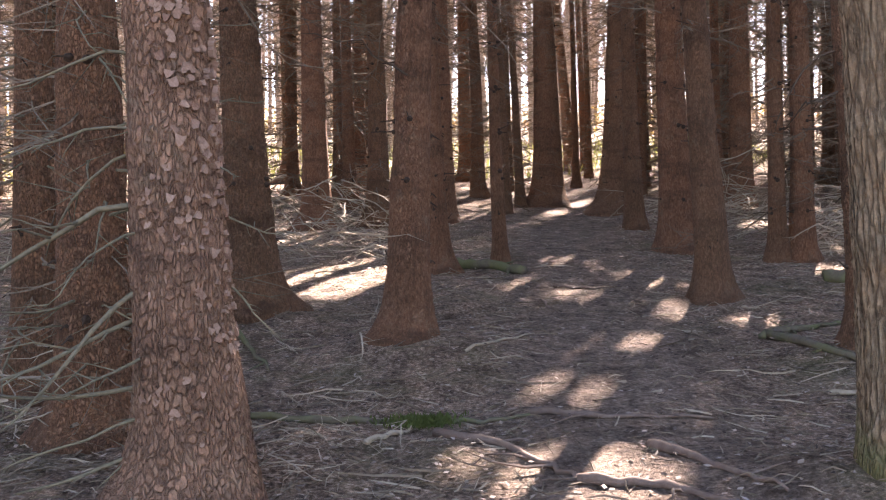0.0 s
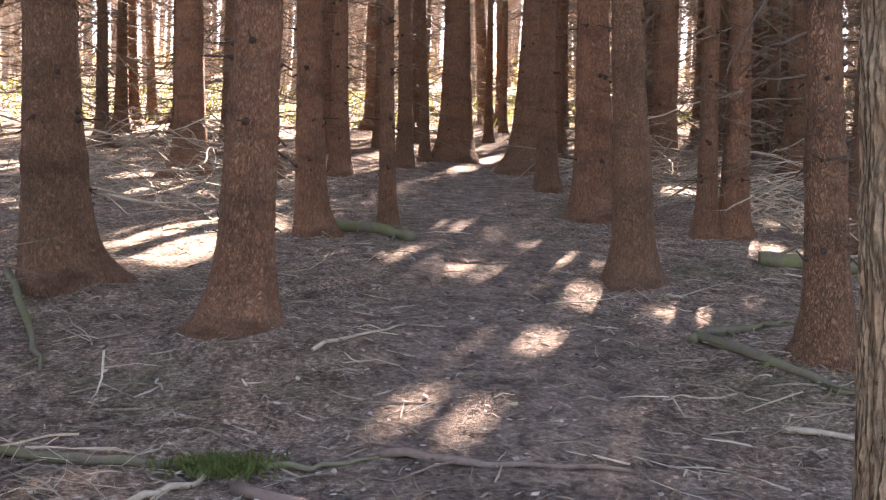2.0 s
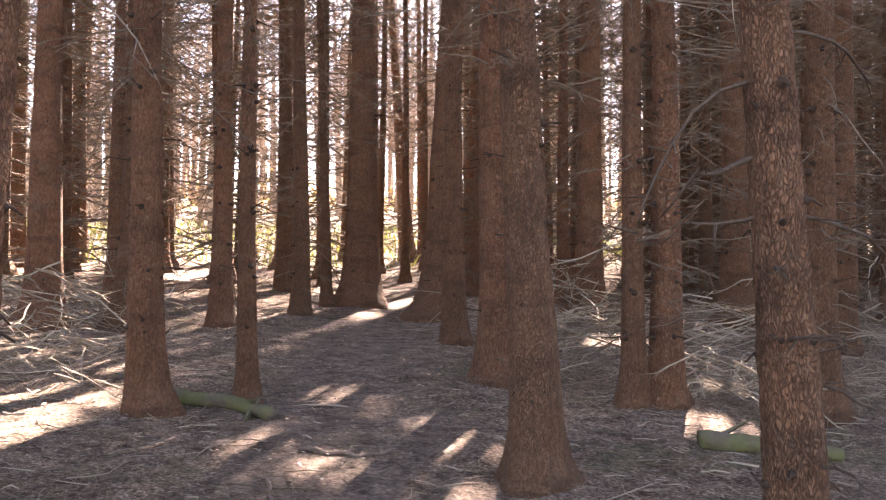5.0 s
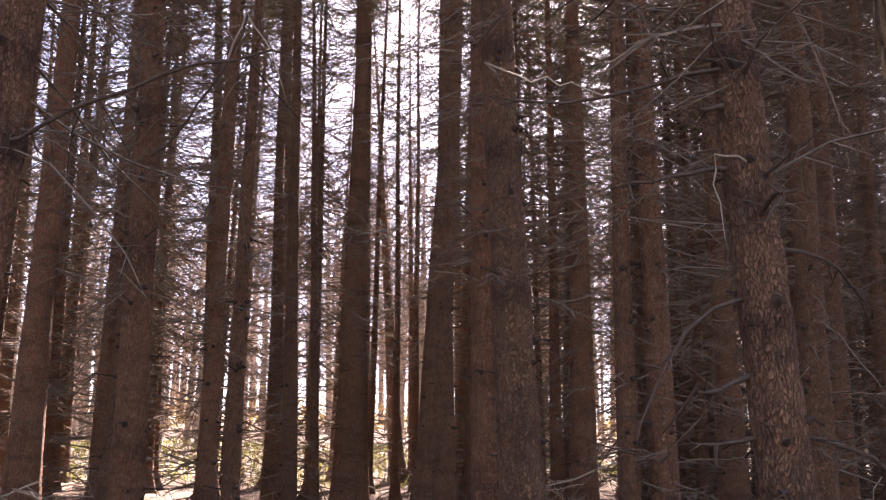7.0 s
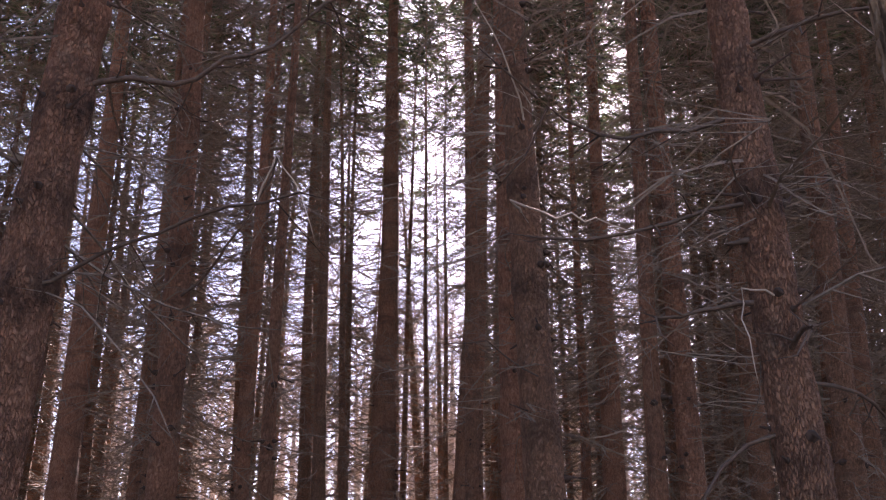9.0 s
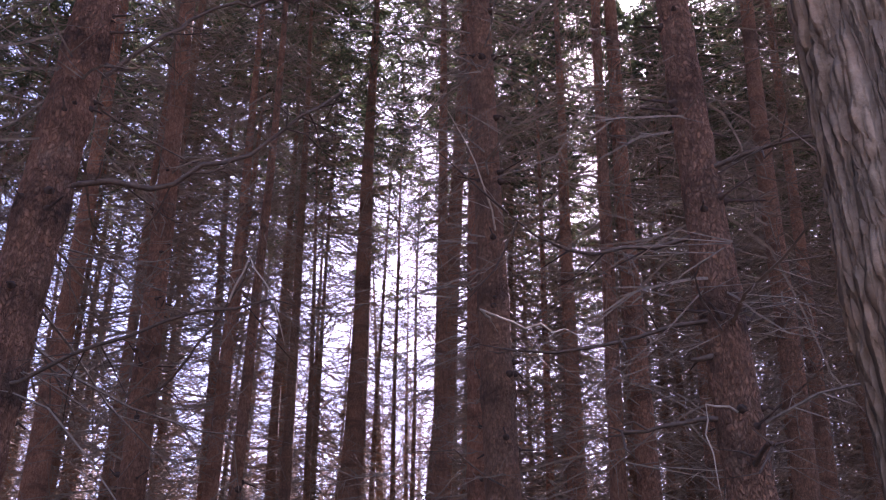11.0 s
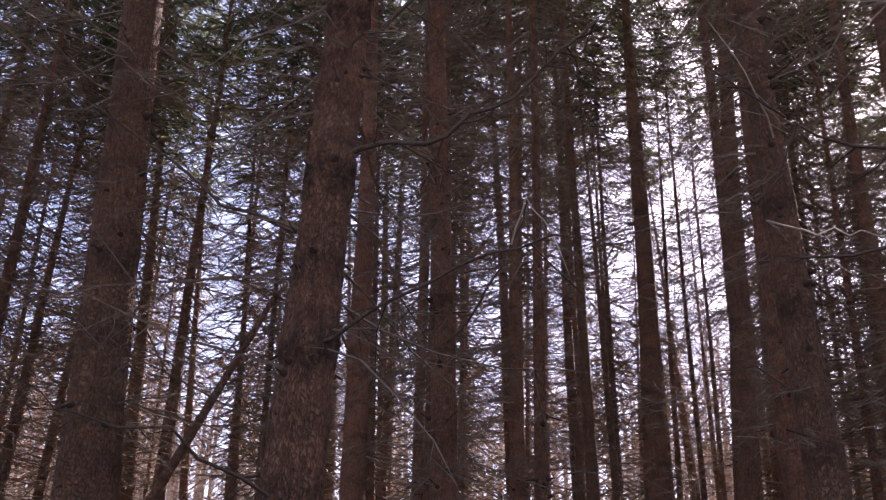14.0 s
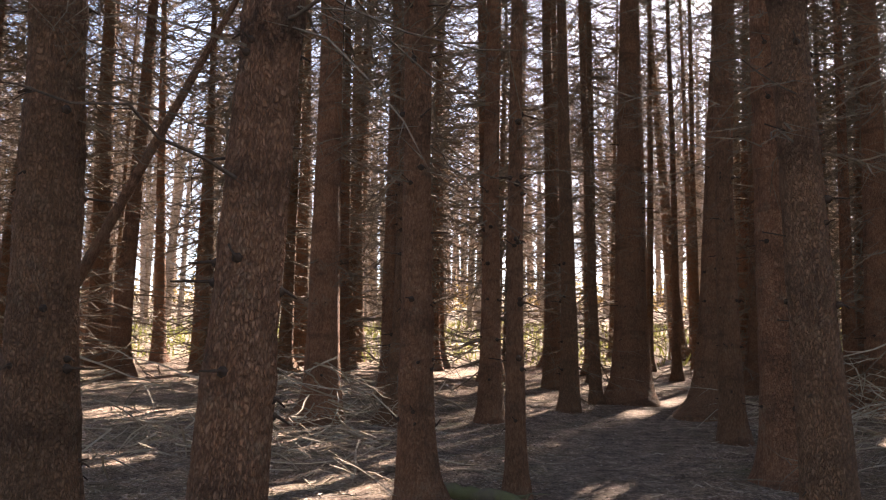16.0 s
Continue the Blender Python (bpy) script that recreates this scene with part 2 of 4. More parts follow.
def path_x(y):
    return 0.6 + 0.075 * y if y < 16 else 1.8 + 0.16 * (y - 16)


# low mounds over the roots of the large trees: x, y, height, spread
MOUNDS = [(-0.23, 7.93, 0.10, 0.55), (-1.52, 9.10, 0.10, 0.6), (2.90, 7.35, 0.09, 0.6), (2.02, 4.72, 0.19, 0.5), (-1.07, 4.75, 0.02, 0.5)]


def base_height(x, y):
    """The lie of the land: an even slope, a shoulder, and a wooded hill beyond."""
    return plain_height(y) + sum(h * math.exp(-((x - a) ** 2 + (y - b) ** 2) / (w * w)) for a, b, h, w in MOUNDS)


def plain_height(y):
    if y < -20:
        z = -2.5 - 0.04 * (-20 - y)
    elif y < 30:
        z = 0.125 * y
    elif y < 48:
        z = 3.75 + 0.16 * (y - 30)
    else:
        z = 6.63 + min(0.16 * (y - 48), 10 + 0.01 * (y - 48))
    return z


def ground_z(x, y):
    z = base_height(x, y)
    if abs(x) < 45 and -25 < y < 70:
        flat = math.exp(-((x - path_x(y)) / 0.7) ** 2)
        z += (1 - 0.6 * flat) * (0.06 * noise.noise((x * 0.7, y * 0.7, 0)) + 0.03 * noise.noise((x * 2.3, y * 2.3, 4)))
    return z


# ---- ground ----
def axis(cuts):
    out = []
    for a, b, step in cuts:
        k = max(1, round((b - a) / step))
        out += [a + (b - a) * i / k for i in range(k)]
    return out + [cuts[-1][1]]


def build_ground():
    xs = axis([(-500, -60, 60), (-60, -14, 3), (-14, -4, 0.5), (-4, 6, 0.08), (6, 14, 0.4), (14, 60, 3), (60, 500, 60)])
    ys = axis([(-400, -40, 60), (-40, 0, 2), (0, 4, 0.3), (4, 15, 0.08), (15, 34, 0.3), (34, 90, 2), (90, 600, 50)])
    nx = len(xs)
    verts, trod, leafy = [], [], []
    for y in ys:
        for x in xs:
            z = ground_z(x, y)
            if -4 <= x <= 6 and 4 <= y <= 15:
                z += 0.012 * noise.noise((x * 9, y * 9, 1)) + 0.007 * noise.noise((x * 22, y * 22, 2))
            verts.append((x, y, z))
            edge = abs(x - path_x(y)) + 0.35 * noise.noise((x * 1.3, y * 1.3, 9))
            trod.append(max(0.0, min(1.0, (0.95 - edge) / 0.5)) if 3 < y < 30 else 0.0)
            limit = 29 + (0.5 * max(x - 3, 0)) + 2.5 * noise.noise((x * 0.3, y * 0.3, 3))
            leafy.append(max(0.0, min(1.0, (y - limit) / 2)))
    faces = [(j * nx + i, j * nx + i + 1, (j + 1) * nx + i + 1, (j + 1) * nx + i) for j in range(len(ys) - 1) for i in range(nx - 1)]
    me = bpy.data.meshes.new("ground")
    me.from_pydata(verts, [], faces)
    me.shade_smooth()
    me.materials.append(FLOOR)
    for key, vals in (("trodden", trod), ("leafy", leafy)):
        me.attributes.new(key, "FLOAT", "POINT").data.foreach_set("value", vals)
    tagged(new("ground", me), "brown needle-strewn forest floor with a trodden path", "ground", kind="structure")


build_ground()


# ---- trunks, dead branches and crowns ----
def trunk_profile(h, r, height):
    return r * max(0.03, 1 - h / height) ** 1.55 * (1 + 0.30 * math.exp(-max(h, 0) / 0.9))


def trunk_mesh(r, height, seed, segs=12, step=0.5, fine_to=0.0, fine_step=0.03, scale_depth=0.0, ridges=False, flare=0.6, mat=None, swells=()):
    """swells: height, share of the radius and half the height of each swollen ring; for a bulge on one side also its direction."""
    rnd = random.Random(seed)
    hs, h = [], -0.25
    while h < height:
        hs.append(h)
        h += fine_step if h < fine_to else (step * 0.4 if h < 0.6 else step * (1 + max(h - 4, 0) * 0.15))
    hs.append(height)
    lobes = [(rnd.uniform(0, 6.28), rnd.uniform(0.35, 1.0)) for _ in range(rnd.randint(4, 6))]
    off = rnd.uniform(0, 50)
    s = Soup()
    tops, dark = [], []
    for h in hs:
        cx = 0.05 * noise.noise((off, 0, h * 0.22)) * min(1, max(h, 0))
        cy = 0.05 * noise.noise((0, off, h * 0.22)) * min(1, max(h, 0))
        rr = trunk_profile(h, r, height)
        for k in range(segs):
            a = 2 * math.pi * k / segs
            lob = sum(w * max(0, math.cos(a - b)) ** 5 for b, w in lobes)
            q = rr * (1 + flare * math.exp(-max(h + 0.02, 0) / 0.17) * (0.35 + lob))
            p = Vector((math.cos(a) * q, math.sin(a) * q, h))
            q += 0.08 * rr * noise.noise((p.x * 5 + off, p.y * 5, h * 1.7))
            if fine_to and h > 0.8:
                q += 0.045 * rr * math.exp(-(((h + off) % 0.55 - 0.27) / 0.07) ** 2) * (1 + noise.noise((a * 2, h * 3, off)))
            for sh, sq, sw, *way in swells:
                k1 = math.exp(-((h - sh + 0.05 * noise.noise((a * 1.3, sh, off))) / sw) ** 2)
                if k1 > 0.01:
                    q += rr * sq * k1 * (max(0.0, math.cos(a - way[0])) ** 4 if way else 0.65 + 0.75 * noise.noise((math.cos(a) * 2.2 + off, math.sin(a) * 2.2, h * 6)))
            ring = max([0.0] + [min(0.95, 6.5 * w[1]) * math.exp(-((h - w[0] + 0.05 + 0.09 * noise.noise((math.cos(a) * 2 + off, math.sin(a) * 2, w[0]))) / 0.09) ** 2) for w in swells if len(w) == 3])
            top = 1.0
            if fine_to and h < fine_to + 0.5:
                if ridges:
                    wob = 0.55 * noise.noise((p.x * 14 + off, p.y * 14, h * 7)) + 0.3 * noise.noise((off, a * 1.5, h * 16))
                    d = noise.voronoi((p.x * 88 + off + wob, p.y * 88 + wob, h * 15.0 + wob))[0]
                    top = min(1, (d[1] - d[0]) * 1.5)
                    q += scale_depth * (top ** 0.6 - 0.7)
                else:
                    wob = 0.4 * noise.noise((p.x * 9, p.y * 9 + off, h * 9))
                    d = noise.voronoi((p.x * 24 + off + wob, p.y * 24, h * 15 + wob))[0]
                    lift = noise.cell((p.x * 24 + off, p.y * 24, h * 15))
                    q += scale_depth * (min(1, (d[1] - d[0]) * 3) - 0.7 + 0.3 * lift)
            s.v.append(Vector((cx + math.cos(a) * q, cy + math.sin(a) * q, h)))
            tops.append(top)
            dark.append(ring)
    for i in range(len(hs) - 1):
        for k in range(segs):
            a, b = i * segs + k, i * segs + (k + 1) % segs
            s.f.append((a, b, b + segs, a + segs))
    s.f.append(tuple((len(hs) - 1) * segs + k for k in range(segs)))
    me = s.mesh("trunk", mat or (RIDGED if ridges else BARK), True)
    if swells and not ridges:
        me.attributes.new("whorl", "FLOAT", "POINT").data.foreach_set("value", dark)
    if ridges:
        me.attributes.new("ridge", "FLOAT", "POINT").data.foreach_set("value", tops)
    return me


def dead_branch(s, rnd, start, az, length, r0, rise, segs=4, subs=4, n=3, thin=0.45, forked=0.6):
    """A bare drooping branch that turns up at its end, with its twigs, added to the soup s."""
    d = Vector((math.cos(az), math.sin(az), rise))
    p, pts = start.copy(), [start.copy()]
    bend = rnd.uniform(-0.16, 0.16)
    for i in range(segs):
        lift = -0.20 + 0.42 * i / segs
        d = (d + Vector((rnd.uniform(-.30, .30) - bend * d.y, rnd.uniform(-.30, .30) + bend * d.x, lift + rnd.uniform(-.24, .24)))).normalized()
        p = p + d * (length / segs)
        pts.append(p.copy())
    s.spike(pts, r0, n)
    for _ in range(subs):
        i = rnd.randint(1, segs)
        q = pts[i - 1].lerp(pts[i], rnd.random())
        side = az + rnd.choice((-1, 1)) * rnd.uniform(0.5, 1.3)
        l = length * rnd.uniform(0.12, 0.42)
        e = Vector((math.cos(side), math.sin(side), rnd.uniform(-0.7, 0.4)))
        if rnd.random() > forked:
            s.spike([q, q + e * l * 1.25], r0 * thin, n)
        else:
            m1 = q + e * l * 0.5 + Vector((0, 0, rnd.uniform(-.05, .03)))
            s.spike([q, m1, m1 + (e + Vector((rnd.uniform(-.5, .5), rnd.uniform(-.5, .5), rnd.uniform(-.5, .5)))) * l * 0.6], r0 * thin, n)


def twig_mesh(seed, low, high, whorl, per, length, subs, r0=0.011, segs=4, thin=0.45, forked=0.6):
    rnd = random.Random(seed)
    s, h = Soup(), low
    while h < high:
        for _ in range(per):
            az = rnd.uniform(0, 6.283)
            l = length * rnd.uniform(0.45, 1.15)
            dead_branch(s, rnd, Vector((math.cos(az) * 0.05, math.sin(az) * 0.05, h + rnd.uniform(-0.15, 0.15))), az, l, r0 * rnd.uniform(0.5, 1.5), rnd.uniform(-0.45, 0.5), segs, subs, 3, thin, forked)
        h += whorl * (1.2 if h < 4.5 else 0.74) * rnd.uniform(0.6, 1.4)
    return s.mesh("twigs", TWIG)


def crown_mesh(seed, low, top, reach, whorl, per, sprigs, size):
    rnd = random.Random(seed)
    s, h = Soup(), low
    while h < top:
        t = (h - low) / (top - low)
        env = reach * (0.55 + 0.45 * min(1, t * 4)) * (1 - t) ** 0.7 + 0.25
        for _ in range(per):
            az, l = rnd.uniform(0, 6.283), env * rnd.uniform(0.6, 1.15)
            droop = rnd.uniform(-0.35, 0.1)
            d = Vector((math.cos(az), math.sin(az), droop)).normalized()
            a = Vector((0, 0, h + rnd.uniform(-.2, .2)))
            m = a + d * l * 0.6
            e = a + d * l + Vector((0, 0, 0.12 * l))
            s.tube([a, m, e], [0.016, 0.010, 0.003], 3)
            for _ in range(round(sprigs * min(1.0, 0.12 + 2.0 * t))):
                f = rnd.uniform(0.3, 1.0)
                q = a.lerp(m, f / 0.6) if f < 0.6 else m.lerp(e, (f - 0.6) / 0.4)
                side = az + rnd.choice((-1, 1)) * rnd.uniform(0.3, 1.3)
                w = Vector((math.cos(side), math.sin(side), rnd.uniform(-0.9, 0.1))).normalized()
                u = w.cross(Vector((rnd.uniform(-1, 1), rnd.uniform(-1, 1), 1))).normalized()
                s.needle(q, w, u, size * rnd.uniform(0.6, 1.4), size * rnd.uniform(0.07, 0.15))
        h += whorl * rnd.uniform(0.7, 1.3)
    return s.mesh("crown", NEEDLE)


# shared dead branches and crowns: beside the path the low ones are broken off
PATH_TWIGS = [twig_mesh(20 + i, 2.5, 16, 0.25, 4, 1.25, 8, 0.0065, 4, 0.5, 0.5) for i in range(4)]
WILD_TWIGS = [twig_mesh(40 + i, 0.35, 16, 0.25, 4, 1.25, 8, 0.0065, 4, 0.5, 0.5) for i in range(4)]
MID_TWIGS = [twig_mesh(60 + i, 0.4, 16, 0.36, 4, 1.35, 8, 0.0088, 3, 0.52, 0.3) for i in range(4)]
FAR_TWIGS = [twig_mesh(70 + i, 0.4, 16.5, 0.30, 5, 1.6, 7, 0.0155, 2, 0.58, 0.0) for i in range(6)]
BACK_TWIGS = [twig_mesh(180 + i, 0.4, 16.5, 0.38, 5, 1.9, 5, 0.020, 2, 0.6, 0.0) for i in range(4)]
SPARE_TWIGS = [twig_mesh(170 + i, 0.4, 14, 0.5, 4, 1.9, 1, 0.018, 2) for i in range(3)]
CROWNS = [crown_mesh(80 + i, 12.6, 23.5, 2.2, 0.46, 5, 27, 0.35) for i in range(4)]
FAR_CROWNS = [crown_mesh(90 + i, 12.6, 23.5, 2.3, 0.52, 5, 22, 0.40) for i in range(4)]
SPARE_CROWNS = [crown_mesh(190 + i, 14.8, 23.5, 2.4, 0.6, 5, 9, 0.60) for i in range(3)]
THIN_TRUNKS = [trunk_mesh(0.15, 23, 130 + i, 8, 0.9) for i in range(4)]
FAR_TRUNKS = [trunk_mesh(0.15, 23, 100 + i, 12, 0.5) for i in range(6)]


def stub_mesh(seed):
    """A dark swollen branch collar with what is left of the branch."""
    rnd = random.Random(seed)
    s = Soup()
    l, k = rnd.choice((0.02, 0.03, 0.05, 0.09, 0.15)), rnd.uniform(0.40, 0.85)
    s.tube([Vector((-0.03, 0, 0)), Vector((0.002, 0, 0)), Vector((0.014, 0, 0.002)), Vector((0.020, 0, 0.003)), Vector((0.02 + l, rnd.uniform(-.02, .02), rnd.uniform(-.03, .05)))],
           [0.040 * k, 0.030 * k, 0.017 * k, 0.009 * k, 0.004], 7, True)
    return s.mesh("stub", KNOT, True)


STUBS = [stub_mesh(i) for i in range(9)]
LABELS = {"path": "tall spruce with bare reddish-brown trunk and broken branch stubs",
          "wild": "spruce with brown trunk and dense dead lower branches",
          "thin": "slender young spruce with a thin brown trunk"}


# gaps in the canopy, named by the ground that the sun reaches through them: x, y, half the width and half the length
GAPS = [(0.44, 1.80, 0.15, 0.20), (0.79, 6.61, 0.15, 0.22), (0.64, 4.98, 0.30, 0.25), (0.17, 5.23, 0.06, 0.06), (-1.09, 11.45, 0.50, 0.60), (-1.12, 10.70, 0.30, 0.25),
        (1.42, 8.06, 0.12, 0.18), (1.36, 12.80, 0.14, 0.32), (2.04, 11.57, 0.11, 0.27), (2.17, 10.78, 0.17, 0.32), (1.35, 10.20, 0.18, 0.18), (2.04, 9.42, 0.12, 0.20), (2.10, 18.95, 0.18, 0.32),
        (2.82, 20.75, 0.20, 0.90), (4.05, 11.35, 0.27, 0.48), (6.60, 19.1, 0.20, 0.75), (-2.07, 15.89, 0.25, 0.50), (2.48, 8.87, 0.06, 0.22), (2.57, 8.68, 0.04, 0.14), (3.05, 9.22, 0.07, 0.16),
        (-0.53, 14.15, 0.15, 0.18), (-2.25, 14.98, 0.14, 0.20), (-2.55, 16.88, 0.18, 0.28), (0.80, 10.89, 0.10, 0.30), (0.24, 10.92, 0.09, 0.18), (-1.10, 12.20, 0.14, 0.36), (-0.75, 12.68, 0.38, 0.45),
        (-4.41, 17.58, 0.66, 0.32), (-1.20, 26.42, 0.54, 1.30), (-1.9, 15.3, 0.35, 0.40), (5.3, 13.2, 0.35, 0.5), (4.8, 16.5, 0.4, 0.5), (-3.2, 13.6, 0.35, 0.3)]
CACHE = {}


def arrays(me):
    if me.name not in CACHE:
        co = np.empty(len(me.vertices) * 3)
        me.vertices.foreach_get("co", co)
        polys = [tuple(p.vertices) for p in me.polygons]
        owner = np.repeat(np.arange(len(polys)), [len(p) for p in polys])
        CACHE[me.name] = (co.reshape(-1, 3), polys, owner, np.array([v for p in polys for v in p]))
    return CACHE[me.name]


def opened(me, m):
    """The mesh as it stands under the pose m, without the sprays and twigs that would close a gap in the canopy."""
    co, polys, owner, corner = arrays(me)
    w = np.array(m)
    at = co @ w[:3, :3].T + w[:3, 3]
    hit = np.zeros(len(at), bool)
    for x, y, hw, hl in GAPS:
        s = (at[:, 2] - base_height(x, y)) / to_sun.z
        hit |= ((at[:, 0] - to_sun.x * s - x) / (hw + 0.09)) ** 2 + ((at[:, 1] - to_sun.y * s - y) / (hl + 0.09)) ** 2 < 1
    if not hit.any():
        return me
    gone = np.zeros(len(polys), bool)
    gone[owner[hit[corner]]] = True
    kept = [p for p, g in zip(polys, gone) if not g]
    used = np.unique(np.array([v for p in kept for v in p]))
    place = np.zeros(len(co), int)
    place[used] = np.arange(len(used))
    out = bpy.data.meshes.new(me.name)
    out.from_pydata(co[used].tolist(), [], [tuple(int(place[v]) for v in p) for p in kept])
    out.materials.append(me.materials[0])
    return out


def stand(x, y, lean, turn=0.0):
    return Matrix.Translation((x, y, base_height(x, y))) @ Matrix.Rotation(radians(lean), 4, "Y") @ Matrix.Rotation(turn, 4, "Z")


def spruce(x, y, r, at, lean, kind="path", fine=0.0, step=0.03, segs=32, depth=0.005, flare=0.6, height=23.0, stubs=0, mat=None, swells=()):
    """A spruce whose trunk has the radius r at the height at."""
    seed = int(1000 + abs(x) * 97 + y * 13)
    rnd = random.Random(seed)
    r1 = r / (trunk_profile(at, 1.0, height) * (1 + flare * 0.6 * math.exp(-at / 0.17)))
    root = tagged(new("spruce_tree"), LABELS[kind], "tree", "spruce stand")
    root.matrix_basis = stand(x, y, lean)
    child("trunk", trunk_mesh(r1, height, seed, segs, 0.4, fine, step, depth, False, flare, mat, swells), root)
    tw = (WILD_TWIGS if kind == "wild" else PATH_TWIGS)[rnd.randrange(4)]
    k = (height / 23.0) * (0.75 if kind == "thin" else 1.0)
    turn = Matrix.Rotation(rnd.uniform(0, 6.28), 4, "Z")
    m = turn @ Matrix.Diagonal((k, k, 1, 1))
    tagged(child("brushwood", opened(tw, root.matrix_basis @ m), root, "bare grey dead twigs", m), kind="stuff")
    m = turn @ Matrix.Diagonal((k, k, height / 23.0, 1))
    child("crown", opened(CROWNS[rnd.randrange(4)], root.matrix_basis @ m), root, "dark green needle crown", m)
    for i in range(stubs):
        h, a = 0.55 + 0.48 * (i // 4) + rnd.gauss(0, 0.05), rnd.uniform(0, 6.283)
        q = trunk_profile(h, r1, height) * 0.97
        child("stub", rnd.choice(STUBS), root, m=Matrix.Translation((math.cos(a) * q, math.sin(a) * q, h)) @ Matrix.Rotation(a, 4, "Z"))
    return root, r1


# x, y, trunk radius and the height it has it at, lean to +x in degrees, kind, fine bark up to, ring step, segments, stubs
NAMED = [
    (-0.23, 7.93, 0.150, 0.8, 2.4, "path", 4.6, 0.025, 44, 16),
    (0.00, 11.99, 0.116, 1.9, -2.0, "path", 3.5, 0.04, 32, 12),
    (-1.52, 9.10, 0.200, 0.7, -2.1, "path", 3.5, 0.035, 40, 12),
    (0.72, 12.45, 0.066, 1.5, -0.7, "thin", 0, 0.1, 16, 6),
    (2.50, 9.85, 0.130, 1.2, -2.6, "path", 4.0, 0.03, 36, 14),
    (2.97, 13.47, 0.195, 1.0, -1.2, "path", 3.5, 0.04, 36, 12),
    (2.91, 16.06, 0.120, 1.3, -0.6, "path", 0, 0.1, 20, 6),
    (3.07, 18.92, 0.225, 1.7, 2.2, "path", 0, 0.1, 24, 8),
    (2.10, 20.43, 0.235, 1.7, -0.3, "path", 0, 0.1, 24, 8),
    (0.18, 17.53, 0.122, 1.3, -0.6, "path", 0, 0.1, 20, 6),
    (2.90, 7.35, 0.104, 1.2, -3.0, "path", 5.0, 0.022, 44, 14),
    (3.77, 12.08, 0.085, 1.4, 0.4, "wild", 0, 0.1, 18, 6),
    (4.06, 12.14, 0.117, 1.4, -0.4, "wild", 0, 0.1, 20, 6),
    (-1.84, 5.87, 0.174, 1.4, -0.6, "wild", 2.6, 0.03, 36, 8),
    (-2.49, 6.75, 0.122, 1.4, 0.3, "wild", 0, 0.1, 20, 6),
    (-1.85, 17.0, 0.185, 1.8, -0.7, "wild", 0, 0.1, 20, 6),
    (-1.60, 20.6, 0.110, 1.8, -0.6, "wild", 0, 0.1, 16, 4),
    (-0.92, 17.3, 0.155, 1.5, 0.2, "wild", 0, 0.1, 18, 6),
    (-4.53, 33.3, 0.103, 1.9, 0.6, "wild", 0, 0.1, 12, 0),
    (0.83, 29.3, 0.175, 1.8, -0.4, "wild", 0, 0.1, 12, 0),
    (1.17, 18.9, 0.110, 1.3, -1.7, "wild", 0, 0.1, 16, 4),
    (1.57, 20.28, 0.074, 1.3, -2.5, "thin", 0, 0.1, 14, 0),
    (-4.82, 28.0, 0.152, 2.4, -1.2, "wild", 0, 0.1, 12, 0),
    (-4.85, 30.9, 0.113, 1.1, -3.0, "wild", 0, 0.1, 12, 0),
    (0.89, 22.92, 0.118, 2.4, -1.2, "wild", 0, 0.1, 14, 0),
    (7.34, 18.57, 0.194, 1.5, -0.1, "wild", 0, 0.1, 18, 4),
    (5.23, 11.88, 0.130, 1.6, 1.2, "wild", 0, 0.1, 18, 6),
    (7.38, 15.56, 0.137, 1.6, 1.4, "wild", 0, 0.1, 18, 4),
    (9.73, 18.65, 0.116, 1.6, 1.2, "wild", 0, 0.1, 14, 0),
    (5.39, 19.28, 0.174, 2.4, -0.1, "wild", 0, 0.1, 16, 4),
    (5.73, 22.15, 0.098, 2.5, -0.4, "wild", 0, 0.1, 14, 0),
    (4.02, 32.2, 0.120, 4.4, -4.3, "thin", 0, 0.1, 12, 0),
    (4.43, 32.4, 0.074, 4.4, -1.5, "thin", 0, 0.1, 12, 0),
    (-8.78, 26.3, 0.22, 3.1, -2.5, "wild", 0, 0.1, 14, 0),
    (-3.95, 30.1, 0.165, 3.4, -1.5, "wild", 0, 0.1, 12, 0),
    (-8.37, 28.7, 0.133, 1.9, -3.0, "wild", 0, 0.1, 12, 0),
    (3.30, 25.6, 0.070, 2.0, -0.8, "wild", 0, 0.1, 12, 0),
    (2.95, 28.2, 0.085, 2.0, 0.6, "wild", 0, 0.1, 12, 0),
    (4.15, 29.6, 0.080, 2.0, -0.4, "wild", 0, 0.1, 12, 0),
]
SWELLS = {7.93: [(1.95, 0.08, 0.09), (2.56, 0.13, 0.09), (3.40, 0.19, 0.11), (4.30, 0.15, 0.10), (2.25, 0.05, 0.06), (2.95, 0.07, 0.06), (3.85, 0.08, 0.07)],
          7.35: [(1.3, 0.06, 0.07), (1.95, 0.09, 0.08), (2.45, 0.08, 0.07), (3.0, 0.12, 0.09), (3.55, 0.08, 0.07), (4.1, 0.09, 0.08)],
          9.85: [(1.6, 0.06, 0.08), (2.4, 0.08, 0.08), (3.3, 0.10, 0.08), (4.0, 0.08, 0.08)]}
for x, y, r, at, lean, kind, fine, step, segs, stubs in NAMED:
    spruce(x, y, r, at, lean, kind, fine, step, segs, height=17.0 if kind == "thin" else 23.0, stubs=stubs * 4, swells=SWELLS.get(y) or [(0.9 + 0.62 * i + 0.12 * math.sin(i * 5 + x * 9), 0.05 + 0.03 * math.sin(i * 3 + y), 0.07) for i in range(9 if fine else 0)])

